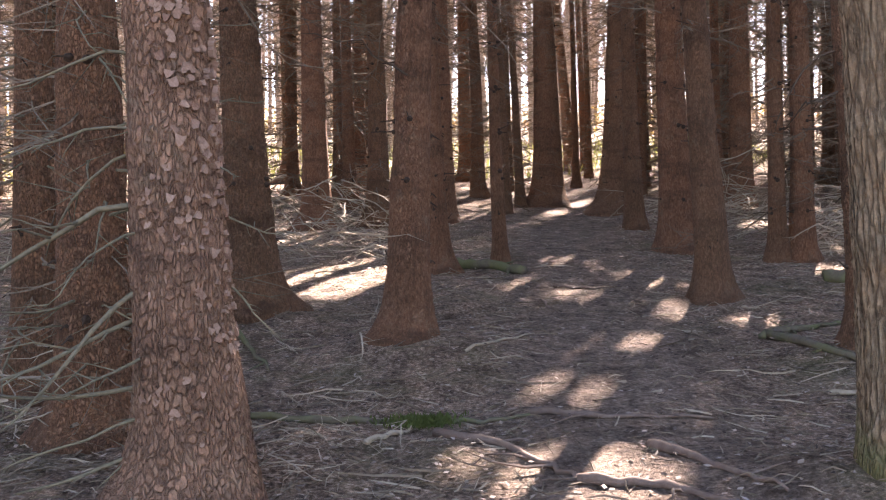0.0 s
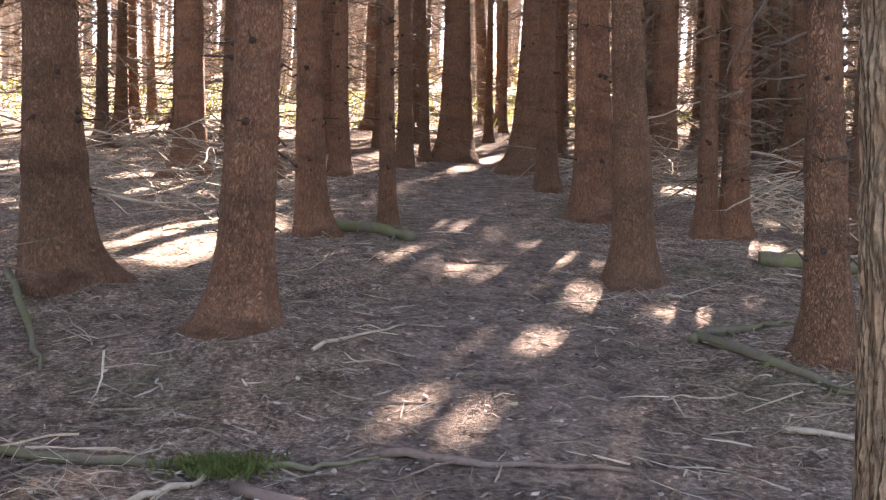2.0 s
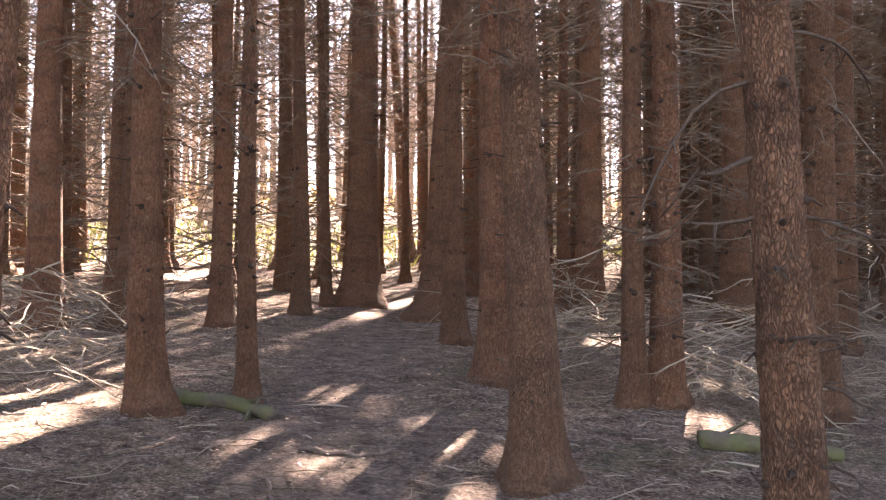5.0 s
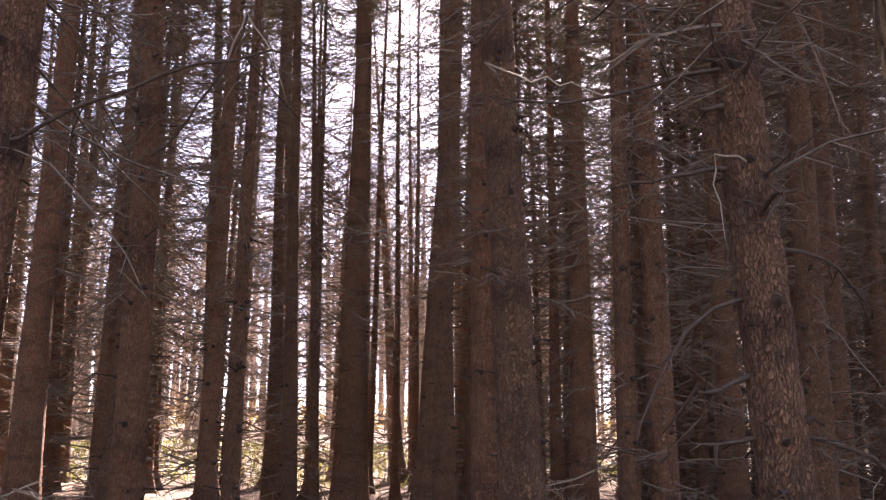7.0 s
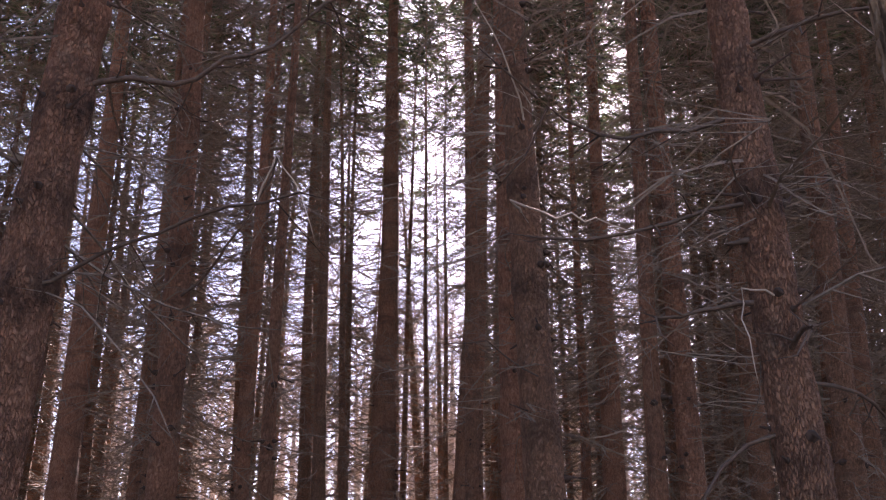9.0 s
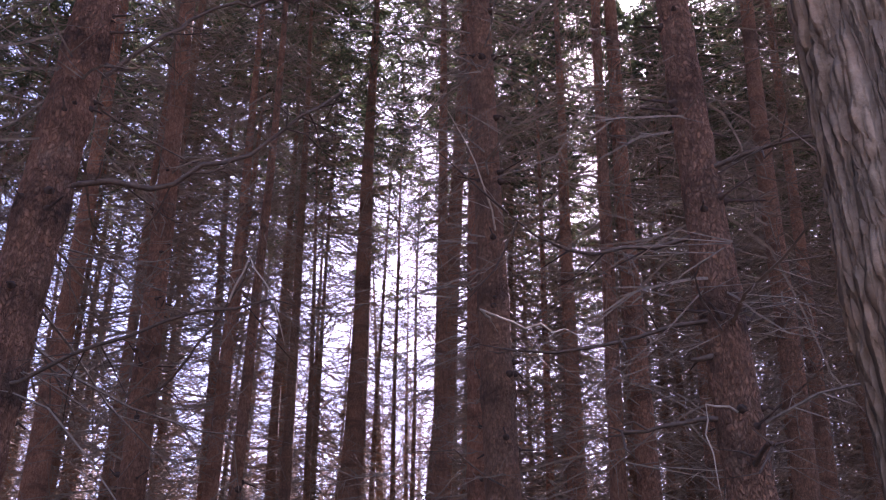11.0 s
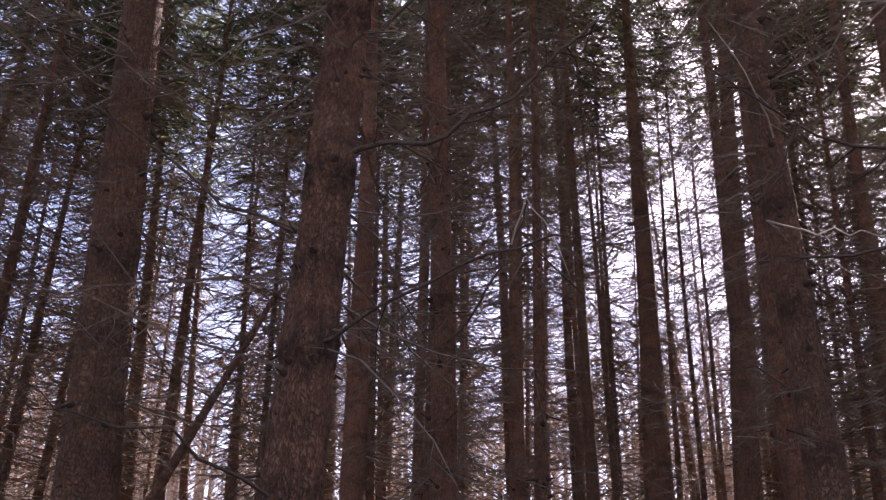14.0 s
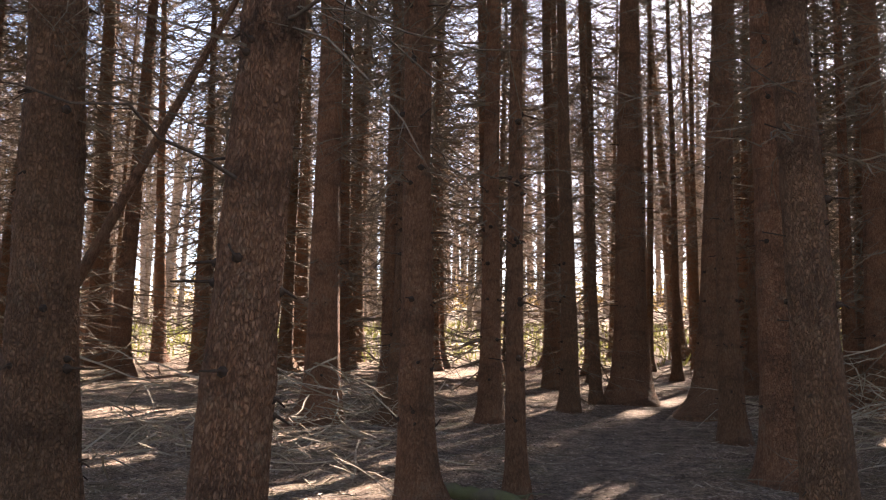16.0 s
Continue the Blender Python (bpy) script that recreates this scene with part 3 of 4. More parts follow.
# the flaking spruce beside which the walk begins
flaky, flaky_r = spruce(-1.07, 4.75, 0.202, 1.2, -2.0, "path", 2.6, 0.012, 84, 0.007, 0.5, stubs=4, mat=FLAKY)
tagged(flaky, "large spruce with flaking pinkish-grey bark plates and bare side branches")

# the tree with furrowed bark
oak = tagged(new("broadleaf_tree"), "tall tree with furrowed tan bark and a mossy foot", "tree")
oak.matrix_basis = stand(1.975, 4.72, -2.5)
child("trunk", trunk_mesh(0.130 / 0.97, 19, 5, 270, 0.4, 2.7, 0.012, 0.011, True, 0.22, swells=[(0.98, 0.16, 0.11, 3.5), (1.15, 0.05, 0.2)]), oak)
child("crown", CROWNS[1], oak, "dark green crown", Matrix.Diagonal((0.7, 0.7, 0.95, 1)))


# ---- the stand all round ----
def in_known_view(x, y):
    """The ground near the path, where every trunk has its own place above."""
    left = min(-0.43 * y, 1.07 - 0.54 * (y - 3.66)) - 0.3
    right = max(0.41 * y, 1.08 + 0.62 * (y - 3.54)) + 0.3
    return left < x < right


def join_far(spots, rnd):
    """The farthest trees of the stand, too many to count, in one mesh."""
    parts = ([], [], [])
    for x, y in spots:
        k, zk, w = rnd.uniform(0.5, 1.15), rnd.uniform(0.8, 1.05), rnd.uniform(0.8, 1.15)
        m = stand(x, y, rnd.gauss(0, 1.3), rnd.uniform(0, 6.28))
        for out, me, dg in ((parts[0], rnd.choice(THIN_TRUNKS), (k, k, zk, 1)), (parts[1], rnd.choice(BACK_TWIGS), (w, w, zk, 1)), (parts[2], rnd.choice(SPARE_CROWNS), (w, w, zk, 1))):
            out.append((me, np.array(m @ Matrix.Diagonal(dg))))
    verts, faces, mats, base = [], [], [], 0
    for i, group in enumerate(parts):
        for me, m in group:
            co = np.empty(len(me.vertices) * 3)
            me.vertices.foreach_get("co", co)
            co = co.reshape(-1, 3) @ m[:3, :3].T + m[:3, 3]
            verts += co.tolist()
            faces += [tuple(base + v for v in p.vertices) for p in me.polygons]
            mats += [i] * len(me.polygons)
            base += len(me.vertices)
    me = bpy.data.meshes.new("far_spruces")
    me.from_pydata(verts, [], faces)
    for m in (BARK, TWIG, NEEDLE):
        me.materials.append(m)
    me.polygons.foreach_set("material_index", mats)
    tagged(new("far_spruces", me), "farthest spruces of the stand with bare trunks and dead branches", "trees", kind="stuff")


def fill_stand():
    rnd = random.Random(11)
    spots = [(a[0], a[1]) for a in NAMED] + [(-1.07, 4.75), (2.02, 4.72)]
    kinds = []
    for _ in range(9000):
        x, y = rnd.uniform(-26, 30), rnd.uniform(-5, 44)
        if y > (33 if x > -1 else 31) + max(0, (x - 4) * 0.6) + 2 * noise.noise((x * 0.2, 0, 5)):
            continue
        if in_known_view(x, y) and 0 < y < 21.5:
            continue
        if (x - 1.0) ** 2 + (y - 3.5) ** 2 < 18 or (y < 6 and abs(x) < 4.5):
            continue
        if y > 20 and abs(x - path_x(y)) < 1.1 and y < 25:
            continue
        bearing = math.degrees(math.atan2(1.08 - x, y - 3.54))
        if y > 20 and (4.2 < bearing < 6.4 or -20.2 < bearing < -19.2 or 18.8 < bearing < 21.8):
            continue
        gap = 1.5 if y > 18 and abs(x - 3) < 16 else 2.3
        if any((x - a) ** 2 + (y - b) ** 2 < gap * gap for a, b in spots):
            continue
        spots.append((x, y))
        kinds.append((x, y))
    kinds.sort(key=lambda p: math.hypot(p[0] - 1, p[1] - 6) + (0 if abs(p[0] - 2) < 0.75 * p[1] + 2 else 12))
    for x, y in kinds[:200]:
        near = math.hypot(x - 1, y - 3) < 18
        r = rnd.choice((0.07, 0.09, 0.11, 0.13, 0.15, 0.17)) * rnd.uniform(0.85, 1.1)
        k, zk = r / 0.15, rnd.uniform(0.8, 1.08)
        root = tagged(new("spruce_tree"), "spruce of the stand with bare trunk and dead side branches", "tree", "spruce stand")
        root.matrix_basis = stand(x, y, rnd.gauss(0, 1.3), rnd.uniform(0, 6.28))
        child("trunk", rnd.choice(FAR_TRUNKS if near else THIN_TRUNKS), root, m=Matrix.Diagonal((k, k, zk, 1)))
        w = rnd.uniform(0.8, 1.15)
        m = Matrix.Diagonal((w, w, zk, 1))
        ahead = y > 3 and abs(math.atan2(x - 1.0, y - 2.5)) < 0.66
        twigs = rnd.choice((MID_TWIGS if near else FAR_TWIGS) if ahead else SPARE_TWIGS)
        tagged(child("brushwood", opened(twigs, root.matrix_basis @ m), root, "bare grey dead twigs", m), kind="stuff")
        child("crown", opened(rnd.choice(FAR_CROWNS if ahead else SPARE_CROWNS), root.matrix_basis @ m), root, "dark green needle crown", m)
    join_far(kinds[200:248], rnd)


fill_stand()


# ---- the sunlit wood beyond ----
def bare_wood():
    rnd = random.Random(21)
    s = Soup()
    for _ in range(560):
        x, y = rnd.uniform(-45, 50), rnd.uniform(41, 80)
        z = base_height(x, y) - 0.2
        h, r = rnd.uniform(10, 17), rnd.uniform(0.10, 0.22)
        tip = Vector((x + rnd.uniform(-.8, .8), y, z + h))
        foot = Vector((x, y, z))
        s.spike([foot, foot.lerp(tip, 0.5), tip], r, 4)
        for _ in range(22):
            q = foot.lerp(tip, rnd.uniform(0.2, 0.98))
            a = rnd.uniform(0, 6.28)
            l = rnd.uniform(1.2, 3.2)
            d = Vector((math.cos(a), math.sin(a), rnd.uniform(0.3, 1.1))).normalized()
            e = q + d * l
            s.spike([q, e], 0.05, 3)
            for _ in range(4):
                g = q.lerp(e, rnd.uniform(0.3, 1))
                b = Vector((rnd.uniform(-1, 1), rnd.uniform(-1, 1), rnd.uniform(0, 1))) * rnd.uniform(0.5, 1.2)
                s.spike([g, g + b], 0.026, 3)
    tagged(new("bare_woodland", s.mesh("bare_woodland", BARE)), "sunlit grey leafless trees on the slope beyond", "woodland", kind="stuff")
    s = Soup()
    for _ in range(9000):
        c = rnd.randint(0, 70)
        cr = random.Random(c)
        cx, cy = cr.uniform(-45, 55), cr.uniform(46, 85)
        x, y = cx + rnd.gauss(0, 1.2), cy + rnd.gauss(0, 1.2)
        z = base_height(x, y) + abs(rnd.gauss(0, 0.9))
        d = Vector((rnd.uniform(-1, 1), rnd.uniform(-1, 1), rnd.uniform(-1, .4))).normalized()
        s.blade(Vector((x, y, z)), d, d.cross(Vector((rnd.random(), 1, rnd.random()))).normalized(), 0.22, 0.14)
    tagged(new("russet_undergrowth", s.mesh("russet_undergrowth", BEECH)), "russet leafy undergrowth in sunlight", "bushes", kind="stuff")
    s = Soup()
    for _ in range(7000):
        x, y = rnd.uniform(-25, 12), rnd.uniform(29, 46)
        if y < 29.5 + 0.5 * max(x - 3, 0) + 2 * noise.noise((x * 0.3, y * 0.3, 3)):
            continue
        d = Vector((rnd.uniform(-.5, .5), rnd.uniform(-.5, .5), 1)).normalized()
        s.blade(Vector((x, y, ground_z(x, y) - 0.02)), d, Vector((rnd.uniform(-1, 1), rnd.uniform(-1, 1), 0)).normalized(), rnd.uniform(0.12, 0.4), 0.05)
    tagged(new("clearing_grass", s.mesh("clearing_grass", GRASS)), "pale yellow-green grass in a sunlit clearing", "grass", kind="stuff")


bare_wood()


# ---- fallen wood ----
def fallen_branch(pts, r, mat, label, name="fallen_branch", twigs=3, taper=0.35, lift=0.6):
    rnd = random.Random(int(abs(pts[0][0] * 311 + pts[0][1] * 171)))
    fine = []
    for (x0, y0), (x1, y1) in zip(pts, pts[1:]):
        for k in range(4):
            f = k / 4
            x, y = x0 + (x1 - x0) * f, y0 + (y1 - y0) * f
            fine.append((x + rnd.gauss(0, 0.012), y + rnd.gauss(0, 0.012)))
    fine.append(pts[-1])
    m = len(fine) - 1
    rad = [r * (1 - (1 - taper) * i / m) * rnd.uniform(0.85, 1.12) for i in range(m + 1)]
    line = [Vector((x, y, ground_z(x, y) + rad[i] * lift + 0.012 * (i % 2))) for i, (x, y) in enumerate(fine)]
    s = Soup()
    s.tube(line, rad, 7, True)
    root = tagged(new(name, s.mesh(name, mat, True)), label, "branch")
    for _ in range(twigs):
        i = rnd.randint(1, m - 1)
        s = Soup()
        dead_branch(s, rnd, line[i], rnd.uniform(0, 6.28), rnd.uniform(0.2, 0.5), r * 0.3, rnd.uniform(0, 0.3), 3, 2, 4)
        child("side_twig", s.mesh("side_twig", mat), root)
    return root


fallen_branch([(-1.08, 6.15), (-0.56, 6.06), (-0.11, 6.03), (0.22, 6.0), (0.52, 6.12)], 0.026, MOSSY, "brown fallen branch with a patch of green moss")
fallen_branch([(0.50, 6.13), (0.93, 5.99), (1.51, 5.95)], 0.022, ROOTY, "brown fallen branch half sunk in needles")
fallen_branch([(-0.02, 5.72), (0.28, 5.53), (0.48, 5.23), (0.63, 4.93)], 0.030, ROOTY, "crooked dark brown branch lying across the path")
fallen_branch([(1.04, 5.44), (1.21, 5.2), (1.33, 4.95), (1.46, 4.6)], 0.028, ROOTY, "dark brown dead branch on the path")
fallen_branch([(0.62, 4.95), (0.93, 4.86), (1.14, 4.71), (1.3, 4.5)], 0.028, ROOTY, "thick brown branch in a patch of sun")
fallen_branch([(2.40, 8.03), (2.54, 7.32), (2.72, 7.02), (2.86, 6.80)], 0.042, MOSSY, "mossy grey-green fallen branch beside a spruce", twigs=4)
fallen_branch([(2.36, 8.0), (2.87, 8.36), (3.2, 8.6)], 0.035, MOSSY, "mossy fallen branch leaning on the roots of a spruce")
fallen_branch([(-1.82, 9.0), (-1.39, 7.98), (-1.13, 7.25)], 0.03, MOSSY, "grey dead branch on the needles", lift=2.0)
fallen_branch([(0.2, 7.48), (0.42, 7.84), (0.73, 8.37)], 0.014, PALE, "thin pale stick on the forest floor", twigs=1)
fallen_branch([(0.0, 12.5), (0.30, 12.4), (0.60, 12.15), (0.92, 11.7)], 0.075, MOSSY, "short dark mossy log at the foot of a young spruce", "fallen_log", 5, 0.7)
fallen_branch([(1.13, 10.62), (1.48, 10.41), (1.77, 10.55)], 0.018, ROOTY, "thin dark stick across the path", twigs=1)
fallen_branch([(-0.38, 5.6), (-0.2, 5.85), (-0.02, 6.1)], 0.018, PALE, "pale broken stick propped on moss", twigs=2)
fallen_branch([(0.94, 9.92), (1.03, 9.33)], 0.015, ROOTY, "short dark stick on the path", twigs=0)
fallen_branch([(3.75, 10.65), (4.15, 10.5), (4.6, 10.3)], 0.07, MOSSY, "moss-covered rotten log in the sun", "fallen_log", 3, 0.8)
fallen_branch([(2.3, 6.5), (2.9, 6.2)], 0.02, PALE, "pale grey stick on the needles", twigs=2)

# moss on the branch
s = Soup()
mr = random.Random(3)
for _ in range(900):
    x, y = -0.11 + mr.gauss(0, 0.09), 6.0 + mr.gauss(0, 0.06)
    d = Vector((mr.uniform(-.8, .8), mr.uniform(-.8, .8), 1)).normalized()
    s.blade(Vector((x, y, ground_z(x, y) + mr.uniform(0, 0.03))), d, Vector((mr.uniform(-1, 1), mr.uniform(-1, 1), 0)).normalized(), 0.04, 0.012)
tagged(new("moss_tuft", s.mesh("moss_tuft", MOSS)), "bright green moss tuft on a fallen branch", "moss")


# ---- litter ----
def litter():
    rnd = random.Random(31)
    s, pale = Soup(), Soup()
    for _ in range(12000):
        y = 1 + 23 * rnd.random() ** 1.3
        x = rnd.uniform(-1.6 - 0.42 * y, 2.6 + 0.5 * y)
        if math.exp(-((x - path_x(y)) / 0.6) ** 2) > rnd.uniform(0.1, 1.6):
            continue
        l, a = rnd.uniform(0.05, 0.32) * rnd.uniform(0.3, 1.1), rnd.uniform(0, 3.14)
        d = Vector((math.cos(a), math.sin(a), 0))
        p = Vector((x, y, ground_z(x, y) + rnd.uniform(0.004, 0.02)))
        m = p + d * l * 0.5 + Vector((rnd.uniform(-.1, .1) * l, rnd.uniform(-.1, .1) * l, rnd.uniform(0, .02)))
        e = p + d * l
        e.z = ground_z(e.x, e.y) + rnd.uniform(0.0, 0.035)
        r = rnd.uniform(0.0018, 0.0055)
        (pale if rnd.random() < 0.28 else s).tube([p, m, e], [r, r, r * 0.5], 3)
    for _ in range(1500):
        y = 2.5 + 15 * rnd.random() ** 1.2
        x = rnd.uniform(-1.6 - 0.40 * y, 2.4 + 0.42 * y)
        if math.exp(-((x - path_x(y)) / 0.8) ** 2) > rnd.uniform(0.15, 1.3):
            continue
        a, l, r = rnd.uniform(0, 6.28), rnd.uniform(0.2, 0.75), rnd.uniform(0.004, 0.009)
        dead_branch(pale if rnd.random() < 0.3 else s, rnd, Vector((x, y, ground_z(x, y) + r)), a, l, r, 0.10, 4, 3)
    tagged(new("twig_litter", s.mesh("twig_litter", TWIG)), "brown twigs scattered over the forest floor", "twigs", kind="stuff")
    tagged(new("pale_twig_litter", pale.mesh("pale_twig_litter", PALE)), "pale dry twigs scattered over the forest floor", "twigs", kind="stuff")
    s = Soup()
    for _ in range(40000):
        y = 1 + 19 * rnd.random() ** 1.35
        x = rnd.uniform(-1.6 - 0.42 * y, 2.6 + 0.5 * y)
        if math.exp(-((x - path_x(y)) / 0.6) ** 2) > rnd.uniform(0.2, 2.2):
            continue
        a = rnd.uniform(0, 6.28)
        d = Vector((math.cos(a), math.sin(a), rnd.uniform(-.1, .35))).normalized()
        u = d.cross(Vector((rnd.uniform(-.4, .4), rnd.uniform(-.4, .4), 1))).normalized()
        s.blade(Vector((x, y, ground_z(x, y) + rnd.uniform(0.006, 0.022))), d, u, rnd.uniform(0.02, 0.055), rnd.uniform(0.010, 0.032))
    tagged(new("leaf_litter", s.mesh("leaf_litter", LEAF)), "curled brown and grey dead leaves and bark scraps", "leaves", kind="stuff")


litter()


# ---- brushwood beside the path ----
def brush(x, y, spread, count, seed, length=1.1):
    rnd = random.Random(seed)
    s = Soup()
    for _ in range(count):
        a, b = x + rnd.gauss(0, spread), y + rnd.gauss(0, spread)
        if abs(a - path_x(b)) < 1.1:
            continue
        dead_branch(s, rnd, Vector((a, b, ground_z(a, b) + abs(rnd.gauss(0.08, 0.38)))), rnd.uniform(0, 6.28), length * rnd.uniform(0.4, 1.2), rnd.uniform(0.005, 0.013) * min(1.0, length), rnd.uniform(-0.25, 0.25), 4, 4)
    tagged(new("brushwood_heap", s.mesh("brushwood_heap", PALE)), "tangle of pale dry dead branches on the ground", "branches", kind="stuff")


for i, (x, y, spread, count, length) in enumerate(((-3.0, 14.2, 0.9, 60, 1.2), (-2.0, 14.6, 0.6, 30, 1.0), (-4.5, 12.5, 1.0, 50, 1.2), (4.6, 14.0, 0.8, 60, 1.1),
                                          (5.6, 12.6, 0.8, 50, 1.1), (6.0, 16.0, 1.2, 60, 1.2), (-2.6, 18.6, 1.0, 40, 1.1), (4.4, 17.5, 0.7, 40, 1.0), (-2.7, 5.4, 0.5, 30, 0.9), (-0.6, 5.15, 0.22, 26, 0.45), (-1.5, 15.6, 0.5, 45, 1.0), (-0.95, 13.2, 0.4, 30, 0.9), (5.0, 17.8, 0.7, 50, 1.1), (4.9, 12.6, 0.5, 40, 0.9), (8.0, 14.0, 1.2, 50, 1.2))):
    brush(x, y, spread, count, 300 + i, length)

# a dead pole leaning among the far trees
s = Soup()
s.tube([Vector((-4.6, 14.0, 1.6)), Vector((-3.9, 14.0, 3.0)), Vector((-3.1, 14.0, 4.6)), Vector((-2.2, 14.0, 6.4))], [0.075, 0.065, 0.05, 0.03], 8, True)
pole = tagged(new("leaning_dead_trunk", s.mesh("leaning_dead_trunk", BARK, True)), "thin dead trunk leaning at a slant among the spruces", "trunk")


# ---- single branches of the nearest trees ----
def branches(root, r, rows, mat, seed, height=23.0, segs=6, subs=5):
    """Rows of height on the trunk, direction in degrees (0 is +x), length, thickness, rise."""
    rnd = random.Random(seed)
    for h, az, length, thick, rise in rows:
        a = radians(az)
        q = trunk_profile(h, r, height) * 0.8
        s = Soup()
        dead_branch(s, rnd, Vector((math.cos(a) * q, math.sin(a) * q, h)), a, length, thick, rise, segs, subs, 5)
        child("branch", s.mesh("branch", mat, True), root)


GREYGREEN = dead_wood("lichened_dead_wood", (0.085, 0.070, 0.047), (0.22, 0.19, 0.13))
branches(flaky, flaky_r, [(1.95, 190, 0.8, 0.009, 0.1), (1.62, 200, 0.7, 0.008, 0.1), (1.55, 165, 0.9, 0.009, -0.05), (1.30, 185, 1.1, 0.016, 0.03), (1.18, 215, 0.6, 0.007, 0.0),
                          (0.95, 205, 0.9, 0.013, -0.15), (0.82, 200, 1.0, 0.012, -0.2), (0.66, 220, 0.6, 0.008, -0.1), (0.52, 195, 1.0, 0.012, 0.0), (0.40, 215, 0.8, 0.008, -0.1),
                          (0.22, 205, 0.55, 0.012, 0.45), (0.18, 235, 0.5, 0.008, -0.05), (1.25, 20, 0.35, 0.006, -0.1), (0.95, 10, 0.4, 0.006, -0.4), (1.45, 350, 0.2, 0.006, 0.1)], GREYGREEN, 5)

trees = {round(o.location.y, 2): o for o in scene.objects if o.name.startswith("spruce_tree")}


def limb(root, pts, r, mat, seed, twigs=6):
    """A single large branch through points in the world, with its side twigs."""
    rnd = random.Random(seed)
    back = root.matrix_basis.inverted()
    line = []
    for a, b in zip(pts, pts[1:]):
        for k in range(3):
            p = Vector(a).lerp(Vector(b), k / 3)
            line.append(back @ (p + Vector((rnd.gauss(0, r), rnd.gauss(0, r), rnd.gauss(0, r) + r))))
    line.append(back @ Vector(pts[-1]))
    r *= 0.72
    s = Soup()
    s.spike(line, r, 6)
    for _ in range(twigs):
        i = rnd.randint(1, len(line) - 1)
        q = line[i - 1].lerp(line[i], rnd.random())
        dead_branch(s, rnd, q, rnd.uniform(0, 6.28), rnd.uniform(0.15, 0.5), r * 0.35, rnd.uniform(-0.3, 0.3), 3, 3)
    child("branch", s.mesh("branch", mat, True), root)


big, slim, knotty, second = trees[7.93], trees[9.85], trees[7.35], trees[11.99]
limb(big, [(-0.08, 7.93, 4.55), (0.36, 7.9, 4.61), (0.67, 7.85, 4.70), (1.0, 7.8, 4.97), (1.2, 7.8, 5.2)], 0.021, DARKWOOD, 1, 10)
limb(big, [(-0.05, 7.95, 5.15), (0.32, 7.95, 5.49), (0.53, 7.95, 5.69), (0.81, 7.95, 5.81), (1.1, 7.9, 5.9)], 0.018, DARKWOOD, 2, 10)
limb(second, [(-0.12, 11.95, 5.05), (0.1, 11.8, 5.2), (0.32, 11.7, 5.45), (0.62, 11.6, 6.05), (0.62, 11.6, 6.2)], 0.020, DARKWOOD, 3, 8)
limb(big, [(-0.22, 7.9, 4.17), (-0.57, 7.9, 4.31), (-0.89, 7.9, 4.6), (-1.3, 7.8, 4.9)], 0.014, DARKWOOD, 4, 10)
limb(big, [(-0.1, 7.9, 3.6), (0.3, 7.7, 3.75), (0.7, 7.5, 3.85), (1.1, 7.3, 3.8)], 0.014, DARKWOOD, 5)
limb(big, [(-0.2, 7.8, 2.95), (-0.5, 7.4, 3.1), (-0.9, 7.0, 3.1)], 0.012, DARKWOOD, 6)
limb(second, [(0.5, 11.6, 5.8), (0.62, 11.55, 6.2), (0.84, 11.5, 5.85), (0.98, 11.5, 5.4)], 0.013, PALE, 7, 2)
limb(slim, [(2.25, 9.7, 4.93), (2.12, 9.3, 4.80), (2.40, 9.3, 4.72), (2.60, 9.3, 4.71), (2.95, 9.3, 4.62)], 0.011, PALE, 8, 2)
limb(slim, [(2.3, 9.75, 5.6), (2.1, 9.4, 5.9), (1.85, 9.2, 6.2)], 0.010, PALE, 9, 5)
limb(slim, [(2.35, 9.75, 3.9), (2.0, 9.5, 4.0), (1.7, 9.4, 3.95)], 0.008, DARKWOOD, 10, 3)
branches(knotty, 0.12, [(1.72, 185, 0.5, 0.012, -0.1), (1.5, 180, 0.3, 0.010, 0.0), (1.5, 5, 0.9, 0.010, 0.0), (1.3, 230, 0.25, 0.010, 0.5), (1.05, 250, 0.3, 0.008, 0.3), (2.5, 185, 0.5, 0.012, 0.1),
                        (2.3, 260, 0.5, 0.012, 0.6), (2.9, 200, 1.0, 0.010, -0.1), (2.2, 20, 0.8, 0.009, 0.3), (0.9, 20, 0.5, 0.008, 0.0), (3.3, 170, 1.1, 0.011, 0.0), (3.6, 300, 0.8, 0.012, 0.4),
                        (2.0, 190, 0.8, 0.009, -0.25), (0.6, 300, 0.3, 0.007, 0.4), (2.75, 195, 0.12, 0.016, 0.2)], DARKWOOD, 15)
limb(knotty, [(2.72, 7.25, 3.50), (2.57, 7.2, 3.49), (2.575, 7.2, 3.3), (2.60, 7.2, 3.13)], 0.006, PALE, 16, 0)


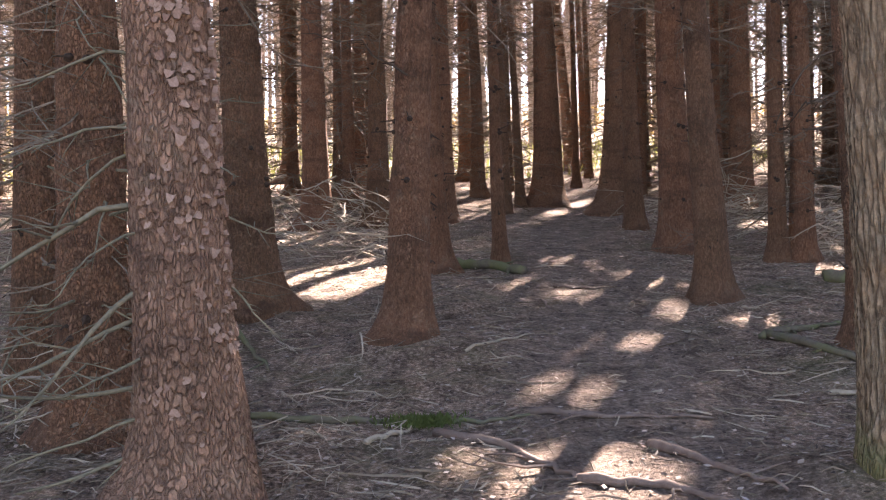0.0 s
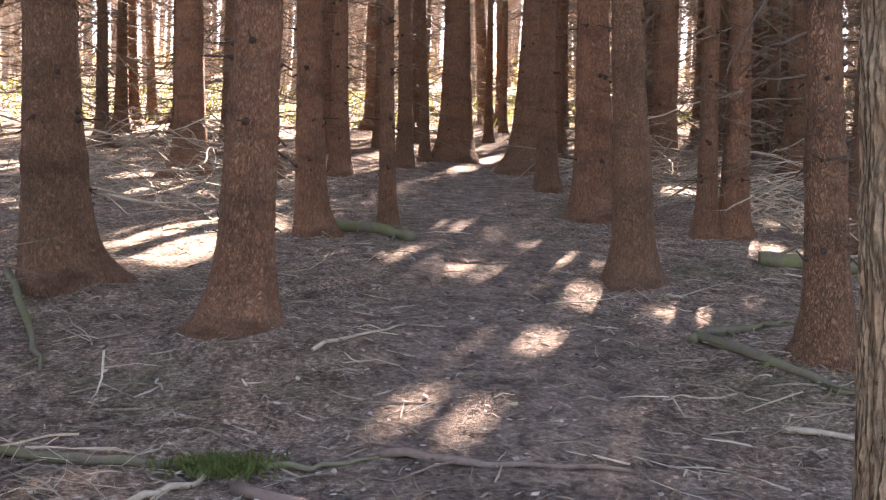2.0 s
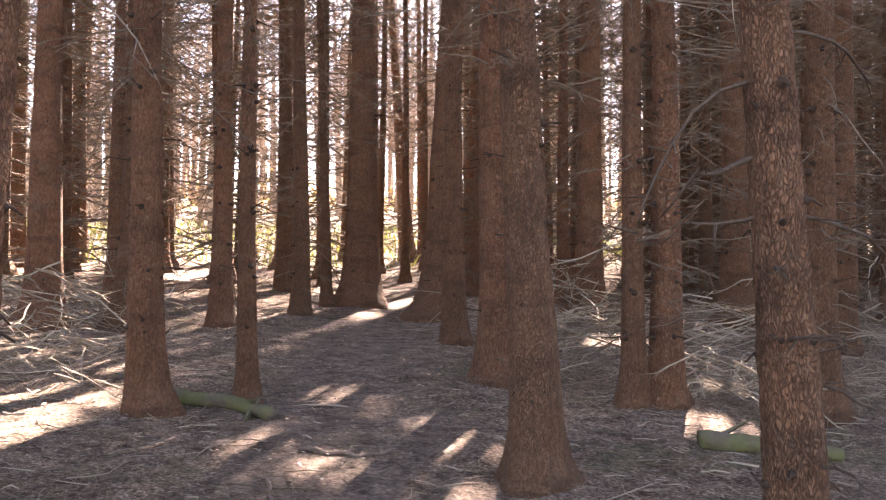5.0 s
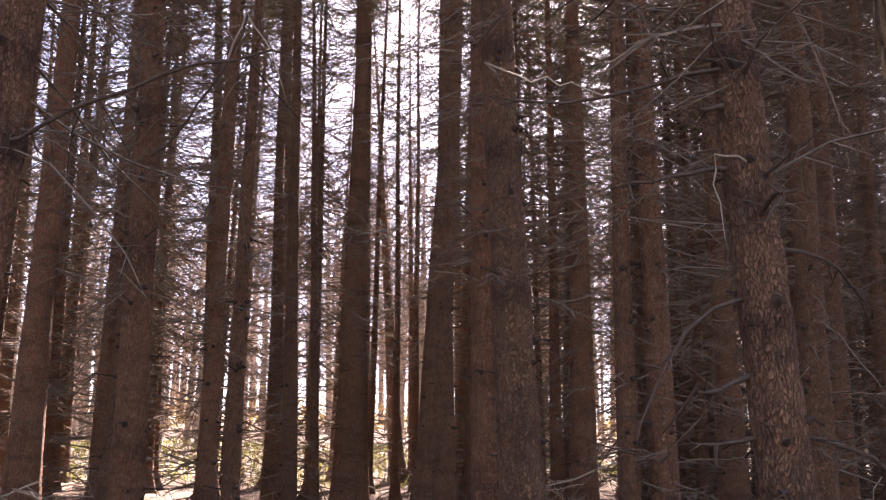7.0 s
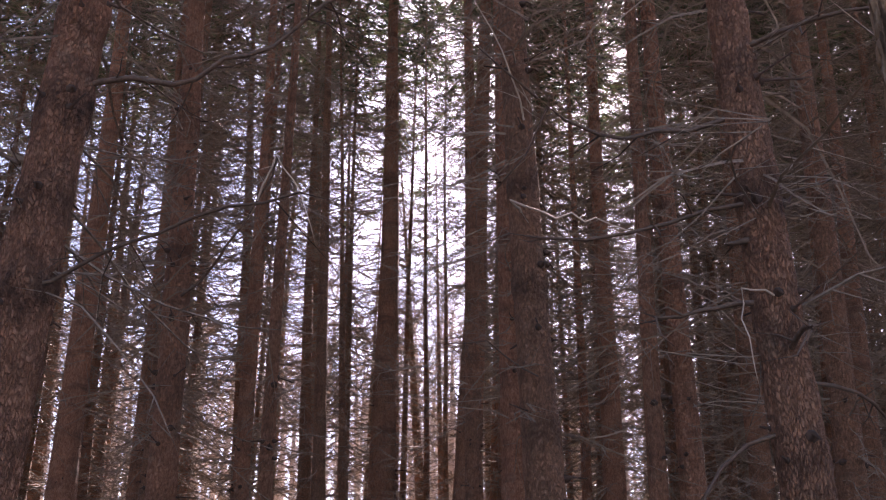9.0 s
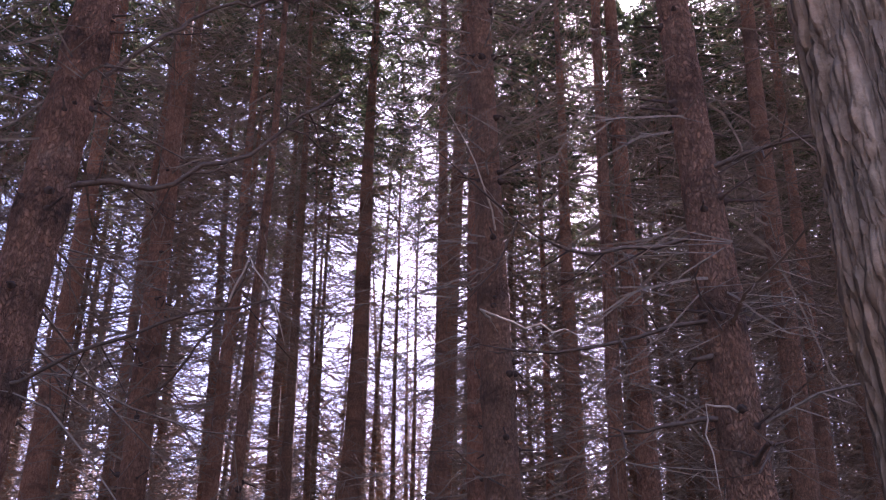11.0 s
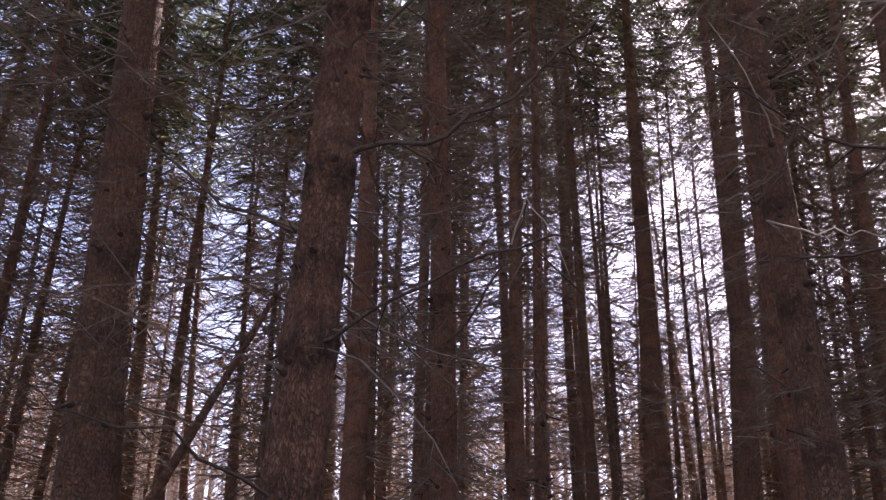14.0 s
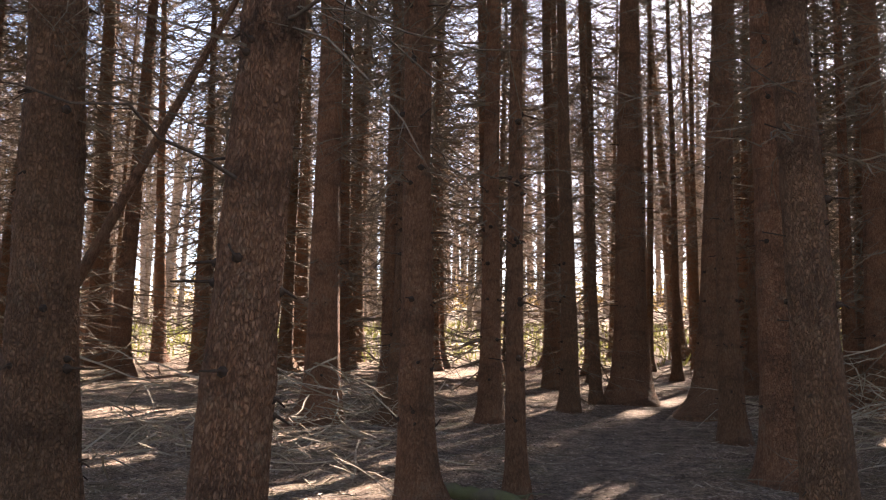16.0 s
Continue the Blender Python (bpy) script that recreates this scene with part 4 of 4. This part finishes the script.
hedge = random.Random(51)
for key in (5.87, 6.75):
    branches(trees[key], 0.15, [(hedge.uniform(0.2, 2.4), hedge.uniform(170, 350), hedge.uniform(0.5, 1.1), hedge.uniform(0.005, 0.010), hedge.uniform(-0.25, 0.2)) for _ in range(16)], GREYGREEN, int(key * 10))
fallen_branch([(2.62, 9.45), (2.72, 9.42), (2.80, 9.5)], 0.014, PALE, "pale forked stick at the foot of a spruce", twigs=3)
fallen_branch([(3.3, 6.9), (3.2, 7.0), (3.0, 6.95)], 0.012, PALE, "pale dry stick beside a spruce trunk", twigs=3)

# ---- flaking bark plates ----
def plate_mesh(seed):
    rnd = random.Random(seed)
    k = 6
    out = []
    for i in range(k):
        a = 2 * math.pi * i / k + rnd.uniform(-0.4, 0.4)
        q = rnd.uniform(0.5, 1.25)
        out.append((math.cos(a) * q, math.sin(a) * q))
    s = Soup()
    s.v.append(Vector((0.05, 0, 0)))
    for u, w in out:
        s.v.append(Vector((0.05 + 0.10 * rnd.uniform(-0.3, 1.0), u, w)))
    for u, w in out:
        s.v.append(Vector((-0.35, u * 0.95, w * 0.95)))
    for i in range(k):
        j = (i + 1) % k
        s.f += [(0, 1 + i, 1 + j), (1 + j, 1 + i, 1 + k + i, 1 + k + j)]
    return s.mesh("bark_plate", PLATE)


def plate_bark():
    n = Nodes("bark_plate", 0.85)
    col = n.mix(n.random(), (0.20, 0.105, 0.070), (0.40, 0.265, 0.195))
    return n.done(n.mix(0.4, col, n.ramp(n.noise(3, 5, 0.7), [(0.3, (0.10, 0.055, 0.04)), (0.7, (0.38, 0.26, 0.21))])))


PLATE = plate_bark()
PLATES = [plate_mesh(i) for i in range(8)]
pr = random.Random(77)
for _ in range(300):
    h, a = 0.25 + 2.1 * pr.random() ** 0.7, pr.uniform(3.3, 6.6)
    q = trunk_profile(h, flaky_r, 23.0) * (1 + 0.5 * 0.6 * math.exp(-h / 0.17)) * 0.985
    size = pr.uniform(0.010, 0.027)
    m = Matrix.Translation((math.cos(a) * q, math.sin(a) * q, h)) @ Matrix.Rotation(a + pr.gauss(0, 0.10), 4, "Z") @ Matrix.Rotation(pr.gauss(0, 0.10), 4, "Y")
    child("bark_plate", pr.choice(PLATES), flaky, m=m @ Matrix.Diagonal((0.055, size, size * pr.uniform(0.9, 1.5), 1)))
